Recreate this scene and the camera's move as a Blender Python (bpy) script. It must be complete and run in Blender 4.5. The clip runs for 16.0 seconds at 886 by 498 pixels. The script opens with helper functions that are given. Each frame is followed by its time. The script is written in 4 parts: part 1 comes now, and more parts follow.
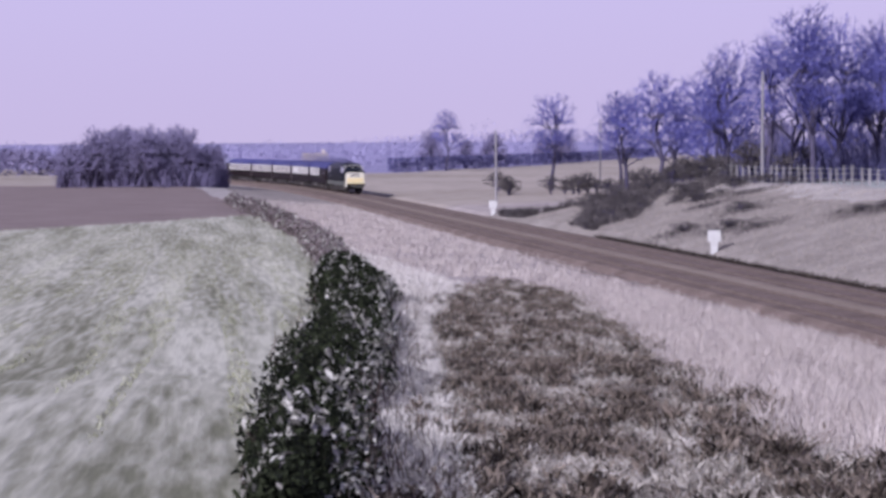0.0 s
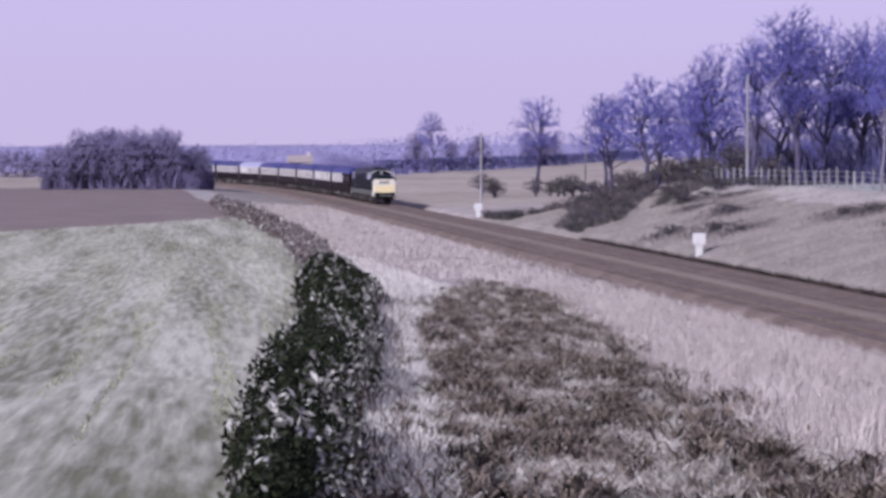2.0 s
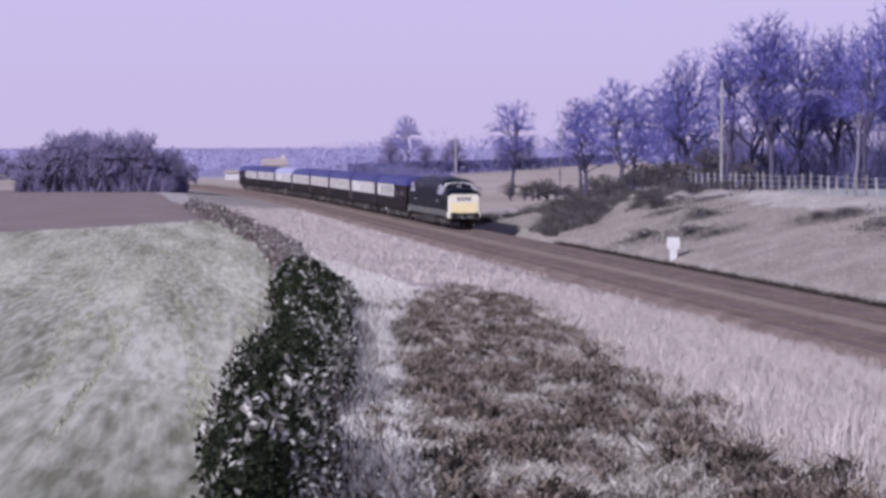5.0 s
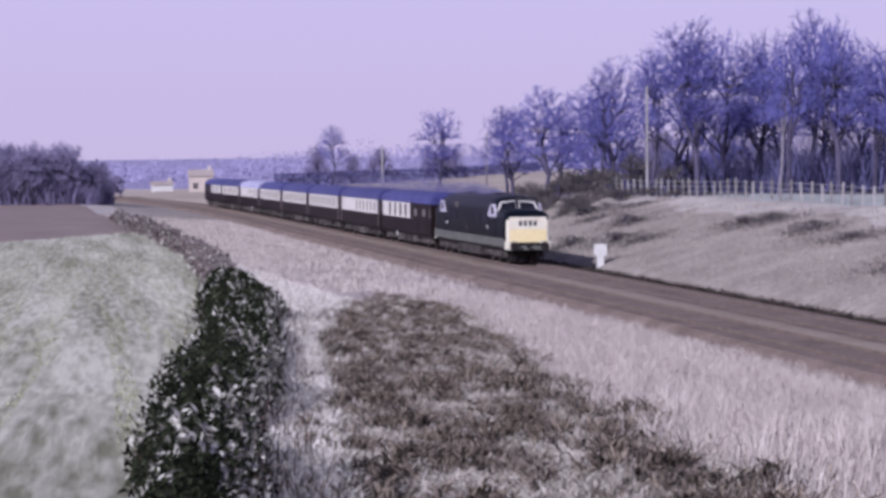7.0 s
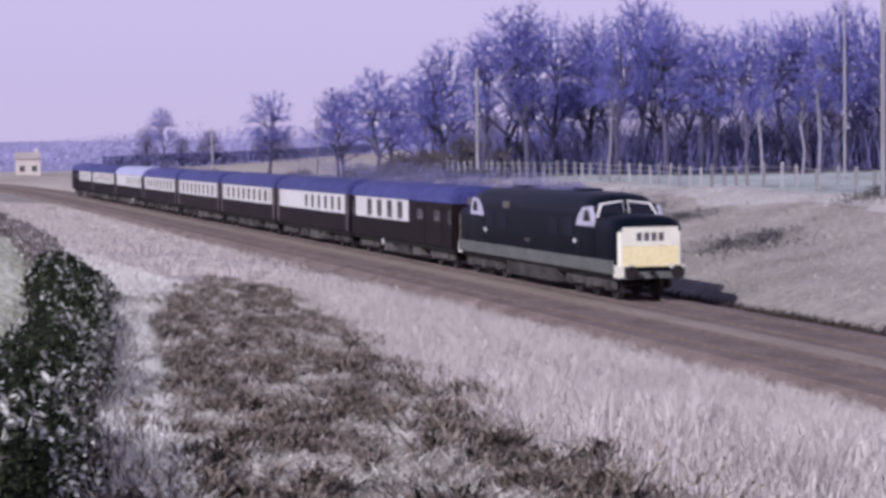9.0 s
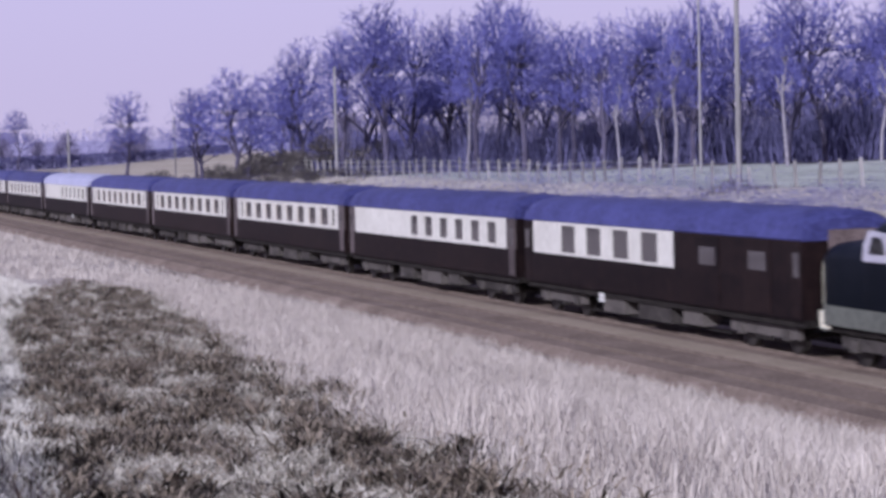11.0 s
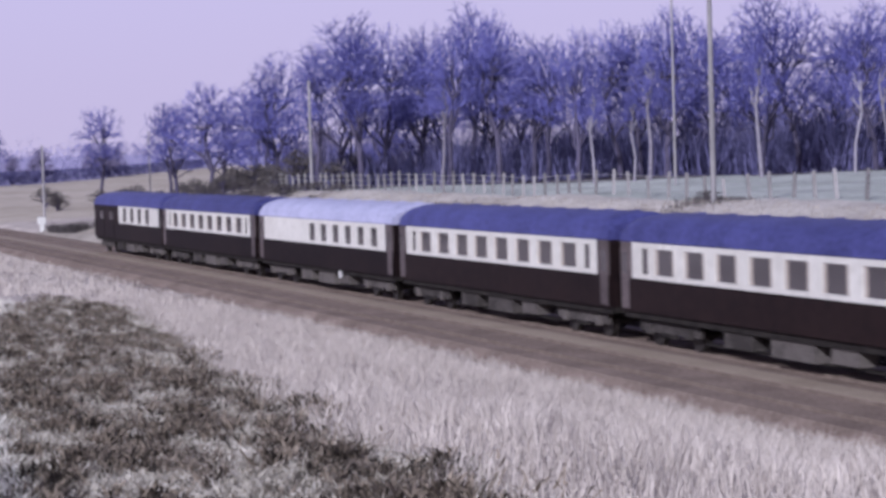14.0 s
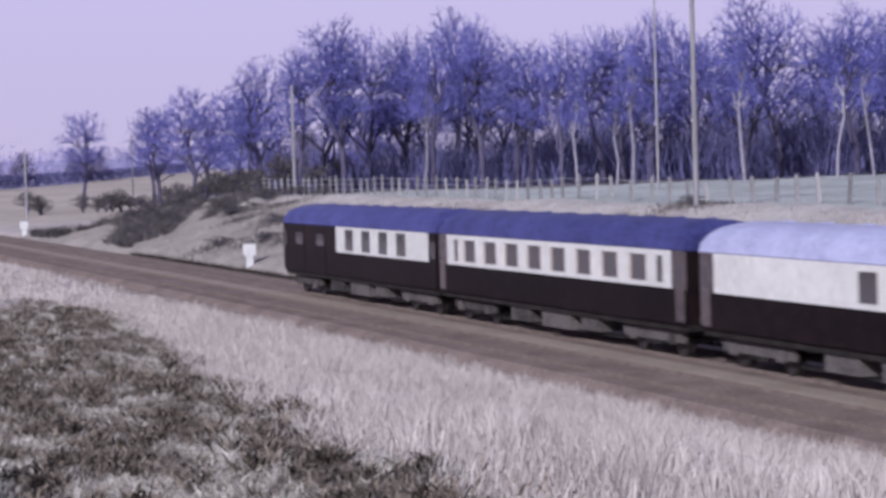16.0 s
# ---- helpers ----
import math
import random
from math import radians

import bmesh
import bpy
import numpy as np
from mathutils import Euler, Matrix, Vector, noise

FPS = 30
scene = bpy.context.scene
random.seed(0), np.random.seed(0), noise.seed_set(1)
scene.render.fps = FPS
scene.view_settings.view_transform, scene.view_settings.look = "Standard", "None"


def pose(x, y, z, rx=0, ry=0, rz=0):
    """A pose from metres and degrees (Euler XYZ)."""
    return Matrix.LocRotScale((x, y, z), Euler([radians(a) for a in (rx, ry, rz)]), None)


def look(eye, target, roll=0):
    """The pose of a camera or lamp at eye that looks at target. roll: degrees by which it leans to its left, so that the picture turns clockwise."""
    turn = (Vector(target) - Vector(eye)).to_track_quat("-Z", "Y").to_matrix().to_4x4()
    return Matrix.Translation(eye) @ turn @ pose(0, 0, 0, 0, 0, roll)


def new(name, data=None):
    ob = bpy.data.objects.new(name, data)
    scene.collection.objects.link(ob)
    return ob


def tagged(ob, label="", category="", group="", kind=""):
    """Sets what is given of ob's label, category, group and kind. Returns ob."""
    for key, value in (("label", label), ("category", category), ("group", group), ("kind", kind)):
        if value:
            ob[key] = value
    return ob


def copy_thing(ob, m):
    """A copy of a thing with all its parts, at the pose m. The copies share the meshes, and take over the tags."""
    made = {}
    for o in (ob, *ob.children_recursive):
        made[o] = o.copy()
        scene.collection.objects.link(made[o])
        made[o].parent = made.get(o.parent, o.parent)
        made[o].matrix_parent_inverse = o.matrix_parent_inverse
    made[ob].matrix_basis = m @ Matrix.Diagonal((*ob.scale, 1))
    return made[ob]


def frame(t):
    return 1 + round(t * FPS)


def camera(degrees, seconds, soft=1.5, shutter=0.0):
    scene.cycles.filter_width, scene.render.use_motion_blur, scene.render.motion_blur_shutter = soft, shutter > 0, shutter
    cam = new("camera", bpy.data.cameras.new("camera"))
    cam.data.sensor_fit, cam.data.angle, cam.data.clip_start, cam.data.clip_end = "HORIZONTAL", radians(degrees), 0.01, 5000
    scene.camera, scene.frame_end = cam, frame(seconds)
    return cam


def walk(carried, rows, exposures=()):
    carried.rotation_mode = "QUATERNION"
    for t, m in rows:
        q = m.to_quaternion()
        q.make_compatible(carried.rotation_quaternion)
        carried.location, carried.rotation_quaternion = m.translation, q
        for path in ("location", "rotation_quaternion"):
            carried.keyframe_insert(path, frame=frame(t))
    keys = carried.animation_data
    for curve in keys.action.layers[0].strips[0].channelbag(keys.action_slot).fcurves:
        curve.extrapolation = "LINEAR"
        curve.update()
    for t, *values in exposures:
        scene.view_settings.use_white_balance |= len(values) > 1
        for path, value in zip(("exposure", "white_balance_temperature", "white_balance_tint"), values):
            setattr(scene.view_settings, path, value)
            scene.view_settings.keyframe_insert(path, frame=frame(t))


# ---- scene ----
cam = camera(23.0, 16.0, soft=3.4, shutter=0.3)
EYE = 5.99
# seconds, degrees turned to the right, degrees up, lean
TURNS = [
    (0.0, 0.00, -2.84, -0.21), (0.5, -0.18, -2.81, -0.04), (1.0, 0.09, -2.89, -0.05), (1.5, 0.13, -2.86, -0.14),
    (2.0, 0.39, -2.78, -0.15), (2.5, 0.50, -2.64, -0.14), (3.0, 0.61, -2.59, -0.08), (3.5, 0.74, -2.62, 0.07),
    (6.0, 1.96, -2.70, -0.39), (6.5, 2.69, -2.52, -0.57), (7.0, 2.97, -2.46, -0.56), (7.5, 3.86, -2.66, -0.71),
    (8.0, 5.00, -2.74, -0.69), (8.5, 5.98, -2.78, -0.71), (9.0, 7.41, -2.98, -0.66), (9.5, 9.09, -3.12, -1.16),
    (10.0, 10.46, -3.19, -1.35), (10.2, 10.65, -3.15, -1.35), (12.3, 11.46, -3.06, -1.36), (12.5, 11.50, -3.05, -1.36),
    (13.0, 11.61, -2.96, -1.46), (13.5, 11.66, -2.90, -1.54), (14.0, 11.74, -2.75, -1.68), (14.5, 11.83, -2.72, -1.72),
    (15.0, 12.22, -2.67, -1.74), (15.5, 12.20, -2.75, -1.69), (16.0, 12.19, -2.65, -1.66),
]
walk(cam, [(t, pose(0, 0, EYE, 90 + up, 0, -turn) @ pose(0, 0, 0, 0, 0, lean)) for t, turn, up, lean in TURNS],
     exposures=[(0.0, 0.0, 5850, 16), (8.0, 0.0, 5850, 15), (12.3, 0.0, 5850, 9), (16.0, 0.0, 5850, 9)])

# ---- light: thin high haze with a soft sun behind the viewer's left shoulder ----
SUN_TO = Vector((-0.53, -0.70, 0.475)).normalized()
world = bpy.data.worlds.new("sky")
scene.world = world
world.use_nodes = True
wn, wl = world.node_tree.nodes, world.node_tree.links
sky = wn.new("ShaderNodeTexSky")
sky.sky_type, sky.sun_disc = "NISHITA", False
sky.sun_elevation = math.asin(SUN_TO.z)
sky.sun_rotation = math.atan2(SUN_TO.x, SUN_TO.y)
sky.air_density, sky.dust_density = 1.0, 4.0
dim = wn.new("ShaderNodeVectorMath")
dim.operation = "SCALE"
dim.inputs["Scale"].default_value = 0.07
wl.new(sky.outputs["Color"], dim.inputs[0])
veil = wn.new("ShaderNodeValToRGB")       # haze veil: pinkish low down, lavender higher up
coord = wn.new("ShaderNodeTexCoord")
split = wn.new("ShaderNodeSeparateXYZ")
wl.new(coord.outputs["Generated"], split.inputs[0])
wl.new(split.outputs["Z"], veil.inputs["Fac"])
veil.color_ramp.elements[0].position, veil.color_ramp.elements[0].color = 0.0, (0.70, 0.580, 0.79, 1)
veil.color_ramp.elements[1].position, veil.color_ramp.elements[1].color = 0.16, (0.685, 0.585, 0.905, 1)
zenith = veil.color_ramp.elements.new(0.70)
zenith.color = (0.10, 0.11, 0.22, 1)
blend = wn.new("ShaderNodeMixRGB")
blend.inputs["Fac"].default_value = 0.85
wl.new(dim.outputs[0], blend.inputs["Color1"])
wl.new(veil.outputs["Color"], blend.inputs["Color2"])
wl.new(blend.outputs["Color"], wn["Background"].inputs["Color"])
wn["Background"].inputs["Strength"].default_value = 1.0
sun = new("sun", bpy.data.lights.new("sun", "SUN"))
sun.data.energy, sun.data.angle, sun.data.color = 4.15, radians(0.8), (1.0, 0.945, 0.97)
sun.matrix_world = look(SUN_TO * 50, (0, 0, 0))


# ---- materials ----
def material(name, low, high, scale=3.0, rough=0.8, bump=0.0, metal=0.0, fine=8.0, spread=(0.35, 0.65), stretch=(1, 1, 1), vary=0.0, island=False, gloss=0.12, turn=0.0):
    """Two colours mixed by a coarse and a fine grain, with relief from the fine one."""
    m = bpy.data.materials.new(name)
    m.use_nodes = True
    nodes, links = m.node_tree.nodes, m.node_tree.links
    p = nodes["Principled BSDF"]
    p.inputs["Roughness"].default_value, p.inputs["Metallic"].default_value = rough, metal
    p.inputs["Specular IOR Level"].default_value = gloss
    tc, mp = nodes.new("ShaderNodeTexCoord"), nodes.new("ShaderNodeMapping")
    mp.inputs["Scale"].default_value = stretch
    place = tc.outputs["Object"]
    if turn:
        spin = nodes.new("ShaderNodeVectorRotate")
        spin.rotation_type = "Z_AXIS"
        spin.inputs["Angle"].default_value = radians(turn)
        links.new(place, spin.inputs["Vector"])
        place = spin.outputs[0]
    links.new(place, mp.inputs[0])
    a, b = nodes.new("ShaderNodeTexNoise"), nodes.new("ShaderNodeTexNoise")
    a.inputs["Scale"].default_value, a.inputs["Detail"].default_value = scale, 5.0
    b.inputs["Scale"].default_value, b.inputs["Detail"].default_value = scale * fine, 4.0
    for n in (a, b):
        links.new(mp.outputs[0], n.inputs["Vector"])
    add = nodes.new("ShaderNodeMath")
    add.operation = "MULTIPLY_ADD"
    links.new(b.outputs["Fac"], add.inputs[0])
    add.inputs[1].default_value = 0.5
    half = nodes.new("ShaderNodeMath")
    half.operation = "MULTIPLY"
    links.new(a.outputs["Fac"], half.inputs[0])
    half.inputs[1].default_value = 0.5
    links.new(half.outputs[0], add.inputs[2])
    value = add.outputs[0]
    if vary:
        info = nodes.new("ShaderNodeNewGeometry" if island else "ShaderNodeObjectInfo")
        more = nodes.new("ShaderNodeMath")
        more.operation = "MULTIPLY_ADD"
        links.new(info.outputs["Random Per Island" if island else "Random"], more.inputs[0])
        more.inputs[1].default_value = vary
        shift = nodes.new("ShaderNodeMath")
        shift.operation = "SUBTRACT"
        links.new(value, shift.inputs[0])
        shift.inputs[1].default_value = vary / 2
        links.new(shift.outputs[0], more.inputs[2])
        value = more.outputs[0]
    ramp = nodes.new("ShaderNodeValToRGB")
    ramp.color_ramp.elements[0].position, ramp.color_ramp.elements[1].position = spread
    ramp.color_ramp.elements[0].color, ramp.color_ramp.elements[1].color = (*low, 1), (*high, 1)
    links.new(value, ramp.inputs["Fac"])
    links.new(ramp.outputs["Color"], p.inputs["Base Color"])
    if bump:
        bp = nodes.new("ShaderNodeBump")
        bp.inputs["Strength"].default_value, bp.inputs["Distance"].default_value = bump, 0.05
        links.new(b.outputs["Fac"], bp.inputs["Height"])
        links.new(bp.outputs["Normal"], p.inputs["Normal"])
    return m


DRY = material("dry_grass_sward", (0.32, 0.27, 0.245), (0.58, 0.515, 0.475), 0.35, 0.9, 0.6, fine=14)
SLOPE = material("cutting_slope_grass", (0.21, 0.185, 0.165), (0.41, 0.365, 0.325), 0.3, 0.95, 0.2, fine=10)
SLOPEBLADE = material("cutting_grass_blade", (0.24, 0.21, 0.185), (0.47, 0.42, 0.37), 0.4, 0.95, vary=0.2, island=True)
LITTER = material("bracken_litter", (0.036, 0.027, 0.021), (0.40, 0.345, 0.29), 1.6, 0.95, 0.8, fine=6, stretch=(1, 1.6, 1), spread=(0.43, 0.57))
FIELD = material("young_crop_field", (0.205, 0.205, 0.135), (0.63, 0.615, 0.50), 0.42, 0.9, 0.6, fine=9, stretch=(1.5, 0.09, 1), turn=-6.0, spread=(0.38, 0.62))
PLOUGH = material("ploughed_soil", (0.19, 0.15, 0.14), (0.33, 0.265, 0.245), 0.15, 0.95, 0.5, fine=20, stretch=(1, 4, 1))
PASTURE = material("far_pasture", (0.34, 0.29, 0.235), (0.52, 0.455, 0.39), 0.02, 0.9, 0.2, fine=16)
TURF = material("woodland_edge_turf", (0.30, 0.315, 0.29), (0.49, 0.505, 0.48), 0.2, 0.9, 0.5, fine=12)
BALLAST = material("ballast", (0.125, 0.094, 0.080), (0.262, 0.202, 0.173), 0.5, 0.95, 0.9, fine=18, stretch=(1, 1, 1))
CESS = material("cess_path", (0.225, 0.178, 0.14), (0.34, 0.28, 0.23), 0.5, 0.95, 0.6, fine=14)
RAIL = material("rail_steel", (0.13, 0.10, 0.085), (0.22, 0.175, 0.15), 2, 0.8, 0.1)
SLEEPER = material("sleeper_wood", (0.15, 0.12, 0.105), (0.27, 0.22, 0.19), 3, 0.9, 0.5, vary=0.3, island=True)
STRAW = material("dead_grass_blade", (0.34, 0.295, 0.272), (0.60, 0.54, 0.505), 0.8, 0.9, vary=0.25, island=True)
TUFT = material("bleached_tussock_blade", (0.44, 0.41, 0.37), (0.82, 0.78, 0.73), 1.2, 0.9, vary=0.35, island=True)
RANK = material("rank_grass_blade", (0.26, 0.23, 0.195), (0.66, 0.61, 0.545), 1.2, 0.9, vary=0.4, island=True)
BIRCHBARK = material("pale_bark", (0.15, 0.135, 0.17), (0.34, 0.315, 0.37), 1.0, 0.9, 0.4, stretch=(1, 1, 2.5), vary=0.2)
FROND = material("dead_bracken_frond", (0.017, 0.013, 0.011), (0.28, 0.230, 0.188), 1.7, 0.9, spread=(0.38, 0.62), vary=0.25, island=True)
SHOOT = material("crop_shoot", (0.20, 0.215, 0.12), (0.48, 0.48, 0.35), 0.8, 0.9, vary=0.3, island=True)
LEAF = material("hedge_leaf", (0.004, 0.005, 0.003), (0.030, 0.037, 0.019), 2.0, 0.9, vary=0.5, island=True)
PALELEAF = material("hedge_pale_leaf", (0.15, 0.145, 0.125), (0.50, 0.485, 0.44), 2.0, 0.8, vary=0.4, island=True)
TWIG = material("hedge_twig", (0.03, 0.022, 0.02), (0.12, 0.09, 0.08), 3.0, 0.9, vary=0.4, island=True)
BARK = material("grey_bark", (0.034, 0.030, 0.058), (0.12, 0.105, 0.165), 1.2, 0.9, 0.6, vary=0.2)
# strong blue of the crowns is haze mixed into the twig colour
BRANCH = material("hazed_twigs", (0.050, 0.048, 0.170), (0.180, 0.172, 0.45), 0.5, 0.9, vary=0.3, island=True)
HEDGEBROWN = material("brown_hedge_twigs", (0.085, 0.068, 0.070), (0.25, 0.21, 0.21), 0.6, 0.9, vary=0.4, island=True)
UNDERWOOD = material("underwood_stems", (0.055, 0.053, 0.125), (0.165, 0.155, 0.31), 0.25, 0.95, vary=0.35, island=True)
# far twigs lightened and tinted violet to carry the haze in front of them
FARWOOD = material("far_wood_hazed", (0.155, 0.138, 0.23), (0.275, 0.245, 0.375), 0.15, 0.95, vary=0.25, island=True)
SCRUB = material("scrub_twigs", (0.048, 0.043, 0.048), (0.165, 0.145, 0.145), 0.6, 0.9, vary=0.45, island=True)
POLE = material("weathered_pole", (0.20, 0.19, 0.20), (0.36, 0.34, 0.355), 1.5, 0.85, 0.3, stretch=(3, 3, 0.3), vary=0.2)
POST = material("pale_fence_wood", (0.16, 0.15, 0.155), (0.34, 0.32, 0.325), 1.5, 0.85, 0.3, vary=0.35)
WIRE = material("galvanised_wire", (0.30, 0.30, 0.31), (0.45, 0.45, 0.46), 3, 0.5, metal=0.6)
CERAMIC = material("insulator_ceramic", (0.72, 0.70, 0.68), (0.85, 0.84, 0.82), 4, 0.25)
WHITE = material("white_enamel", (0.48, 0.47, 0.46), (0.64, 0.63, 0.62), 3, 0.5)
GREEN = material("brunswick_green_paint", (0.002, 0.004, 0.008), (0.006, 0.008, 0.014), 0.7, 0.40, gloss=0.06)
LIME = material("sherwood_green_stripe", (0.085, 0.09, 0.082), (0.155, 0.158, 0.142), 0.8, 0.5)
ROOFGREY = material("loco_roof_paint", (0.006, 0.007, 0.016), (0.016, 0.018, 0.034), 0.7, 0.45)
CREAM = material("cream_paint", (0.55, 0.525, 0.49), (0.70, 0.675, 0.64), 0.5, 0.45, vary=0.1)
# pale cab paint with the violet side reflection mixed in
CABPALE = material("cab_paint_reflecting", (0.36, 0.345, 0.42), (0.52, 0.50, 0.58), 1.6, 0.4, vary=0.1)
YELLOW = material("warning_yellow", (0.70, 0.59, 0.31), (0.82, 0.715, 0.43), 0.9, 0.5)
NOSEPALE = material("headcode_glass", (0.62, 0.59, 0.48), (0.76, 0.72, 0.60), 2, 0.5)
UMBER = material("umber_paint", (0.008, 0.005, 0.006), (0.020, 0.012, 0.012), 0.5, 0.5, vary=0.2, gloss=0.08)
# umber lightened at the coach ends for the light it reflects
VESTIBULE = material("umber_paint_reflecting", (0.06, 0.048, 0.050), (0.135, 0.108, 0.112), 0.9, 0.5, 0.1, vary=0.2)
CREST = material("bleached_bank_grass", (0.33, 0.295, 0.275), (0.58, 0.535, 0.50), 0.3, 0.95, 0.4, fine=12)
SMOKE = material("diesel_exhaust", (0.10, 0.095, 0.19), (0.25, 0.235, 0.40), 0.4, 1.0, vary=0.4, island=True)
ROOF = material("coach_roof", (0.034, 0.035, 0.115), (0.074, 0.076, 0.235), 0.8, 0.55, 0.1, vary=0.1)
ROOFPALE = material("pale_coach_roof", (0.31, 0.31, 0.45), (0.47, 0.465, 0.64), 0.8, 0.5, 0.1)
UNDER = material("underframe_grime", (0.012, 0.010, 0.010), (0.035, 0.030, 0.028), 1.5, 0.8, 0.3)
BOX = material("battery_box_grey", (0.040, 0.035, 0.034), (0.125, 0.11, 0.105), 1.2, 0.8, 0.2, vary=0.3)
GANG = material("gangway_canvas", (0.10, 0.075, 0.075), (0.20, 0.155, 0.155), 2, 0.9, 0.4)
WHEEL = material("wheel_steel", (0.03, 0.026, 0.025), (0.09, 0.08, 0.075), 2, 0.5, metal=0.5)
# near-black blade colour for the shaded drain
DRAIN = material("drain_shade", (0.02, 0.016, 0.014), (0.075, 0.06, 0.05), 1.5, 0.95, vary=0.4, island=True)
# pale lavender of the hazy air is put into this colour
HAZEWOOD = material("hazed_woodland", (0.28, 0.258, 0.41), (0.385, 0.355, 0.525), 0.02, 0.95, vary=0.12, island=True)
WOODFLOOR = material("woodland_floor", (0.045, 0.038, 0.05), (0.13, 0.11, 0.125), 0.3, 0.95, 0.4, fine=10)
CURTAIN = material("window_curtain", (0.34, 0.29, 0.26), (0.50, 0.44, 0.40), 3, 0.9, vary=0.3)
DARK = material("dark_marking", (0.05, 0.05, 0.06), (0.12, 0.12, 0.13), 3, 0.6)
BRICK = material("far_house_wall", (0.45, 0.39, 0.36), (0.56, 0.50, 0.45), 0.5, 0.9)
TILES = material("far_house_roof", (0.34, 0.29, 0.27), (0.44, 0.38, 0.35), 0.6, 0.85)


def glass(name, tint):
    m = bpy.data.materials.new(name)
    m.use_nodes = True
    p = m.node_tree.nodes["Principled BSDF"]
    p.inputs["Base Color"].default_value = (*tint, 1)
    p.inputs["Roughness"].default_value = 0.06
    p.inputs["Specular IOR Level"].default_value = 0.6
    return m


CABPANE = glass("cab_window_glass", (0.012, 0.012, 0.018))
PANE = glass("coach_window_glass", (0.085, 0.075, 0.082))


# ---- mesh building ----
class Build:
    """Collects corners and faces of one mesh."""

    def __init__(self):
        self.v, self.f = [], []

    def box(self, x0, x1, y0, y1, z0, z1):
        n = len(self.v)
        self.v += [(x, y, z) for z in (z0, z1) for y in (y0, y1) for x in (x0, x1)]
        self.f += [[n + i for i in q] for q in ((0, 2, 3, 1), (4, 5, 7, 6), (0, 1, 5, 4), (2, 6, 7, 3), (0, 4, 6, 2), (1, 3, 7, 5))]
        return self

    def loft(self, rings, caps=True):
        n, k = len(self.v), len(rings[0])
        for r in rings:
            self.v += r
        for i in range(len(rings) - 1):
            for j in range(k):
                a, b = n + i * k + j, n + i * k + (j + 1) % k
                self.f.append([a, b, b + k, a + k])
        if caps:
            self.f += [[n + j for j in reversed(range(k))], [n + (len(rings) - 1) * k + j for j in range(k)]]
        return self

    def tube(self, a, b, ra, rb, k=6, caps=True):
        a, b = Vector(a), Vector(b)
        w = (b - a).normalized()
        u = w.orthogonal().normalized()
        t = w.cross(u)
        ring = lambda c, r: [tuple(c + (u * math.cos(2 * math.pi * i / k) + t * math.sin(2 * math.pi * i / k)) * r) for i in range(k)]
        return self.loft([ring(a, ra), ring(b, rb)], caps)


def mesh_of(name, b, mat, smooth=False):
    me = bpy.data.meshes.new(name)
    me.from_pydata(b.v, [], b.f)
    me.materials.append(mat)
    if smooth:
        for poly in me.polygons:
            poly.use_smooth = True
        me.set_sharp_from_angle(angle=radians(40))
    me.update()
    return me


def part(name, b, mat, parent=None, label="", smooth=False, at=None):
    ob = new(name, b if isinstance(b, bpy.types.Mesh) else mesh_of(name, b, mat, smooth))
    ob.parent = parent
    if at is not None:
        ob.matrix_basis = at
    return tagged(ob, label)


def thing(name, label, category, at=None, group="", kind=""):
    ob = new(name)
    if at is not None:
        ob.matrix_basis = at
    return tagged(ob, label, category, group, kind)


# ---- the line of the railway: distance along it, heading, place ----
S0, S1 = -420, 260
ALONG = np.arange(S0, S1 + 1.0)


def heading(s):
    s = np.clip(s, -320, 45)
    return 3.00570 + 0.33452 * s / 1e3 + 0.85557 * (s / 100) ** 2 / 20 + 0.15313 * (s / 100) ** 3 / 10


_h = heading(ALONG)
_dx, _dy = np.sin(_h), np.cos(_h)
_lx = np.concatenate([[0], np.cumsum((_dx[1:] + _dx[:-1]) / 2)])
_ly = np.concatenate([[0], np.cumsum((_dy[1:] + _dy[:-1]) / 2)])
_lx += 17.799 - _lx[-S0]
_ly += 72.941 - _ly[-S0]


def grade(s):
    return 0.0028 * np.clip(s, -300, 60)


def line_at(s, off=0.0):
    """Place on the line; off metres to its far (eastern) side."""
    x, y = np.interp(s, ALONG, _lx), np.interp(s, ALONG, _ly)
    a, b = np.interp(s, ALONG, _dx), np.interp(s, ALONG, _dy)
    return x - off * b, y + off * a


def line_coords(x, y):
    """Distance along and off the line for arrays of places."""
    x, y = np.asarray(x, float), np.asarray(y, float)
    s, o = np.empty(x.shape), np.empty(x.shape)
    for i in range(0, len(x), 4000):
        a, b = x[i:i + 4000, None] - _lx[None], y[i:i + 4000, None] - _ly[None]
        k = np.argmin(a * a + b * b, axis=1)
        r = np.arange(len(k))
        ax, ay = a[r, k], b[r, k]
        s[i:i + 4000] = ALONG[k] + ax * _dx[k] + ay * _dy[k]
        o[i:i + 4000] = -(ax * _dy[k] - ay * _dx[k])
    return s, o


def step(a, b, x):
    t = np.clip((x - a) / (b - a), 0, 1)
    return t * t * (3 - 2 * t)


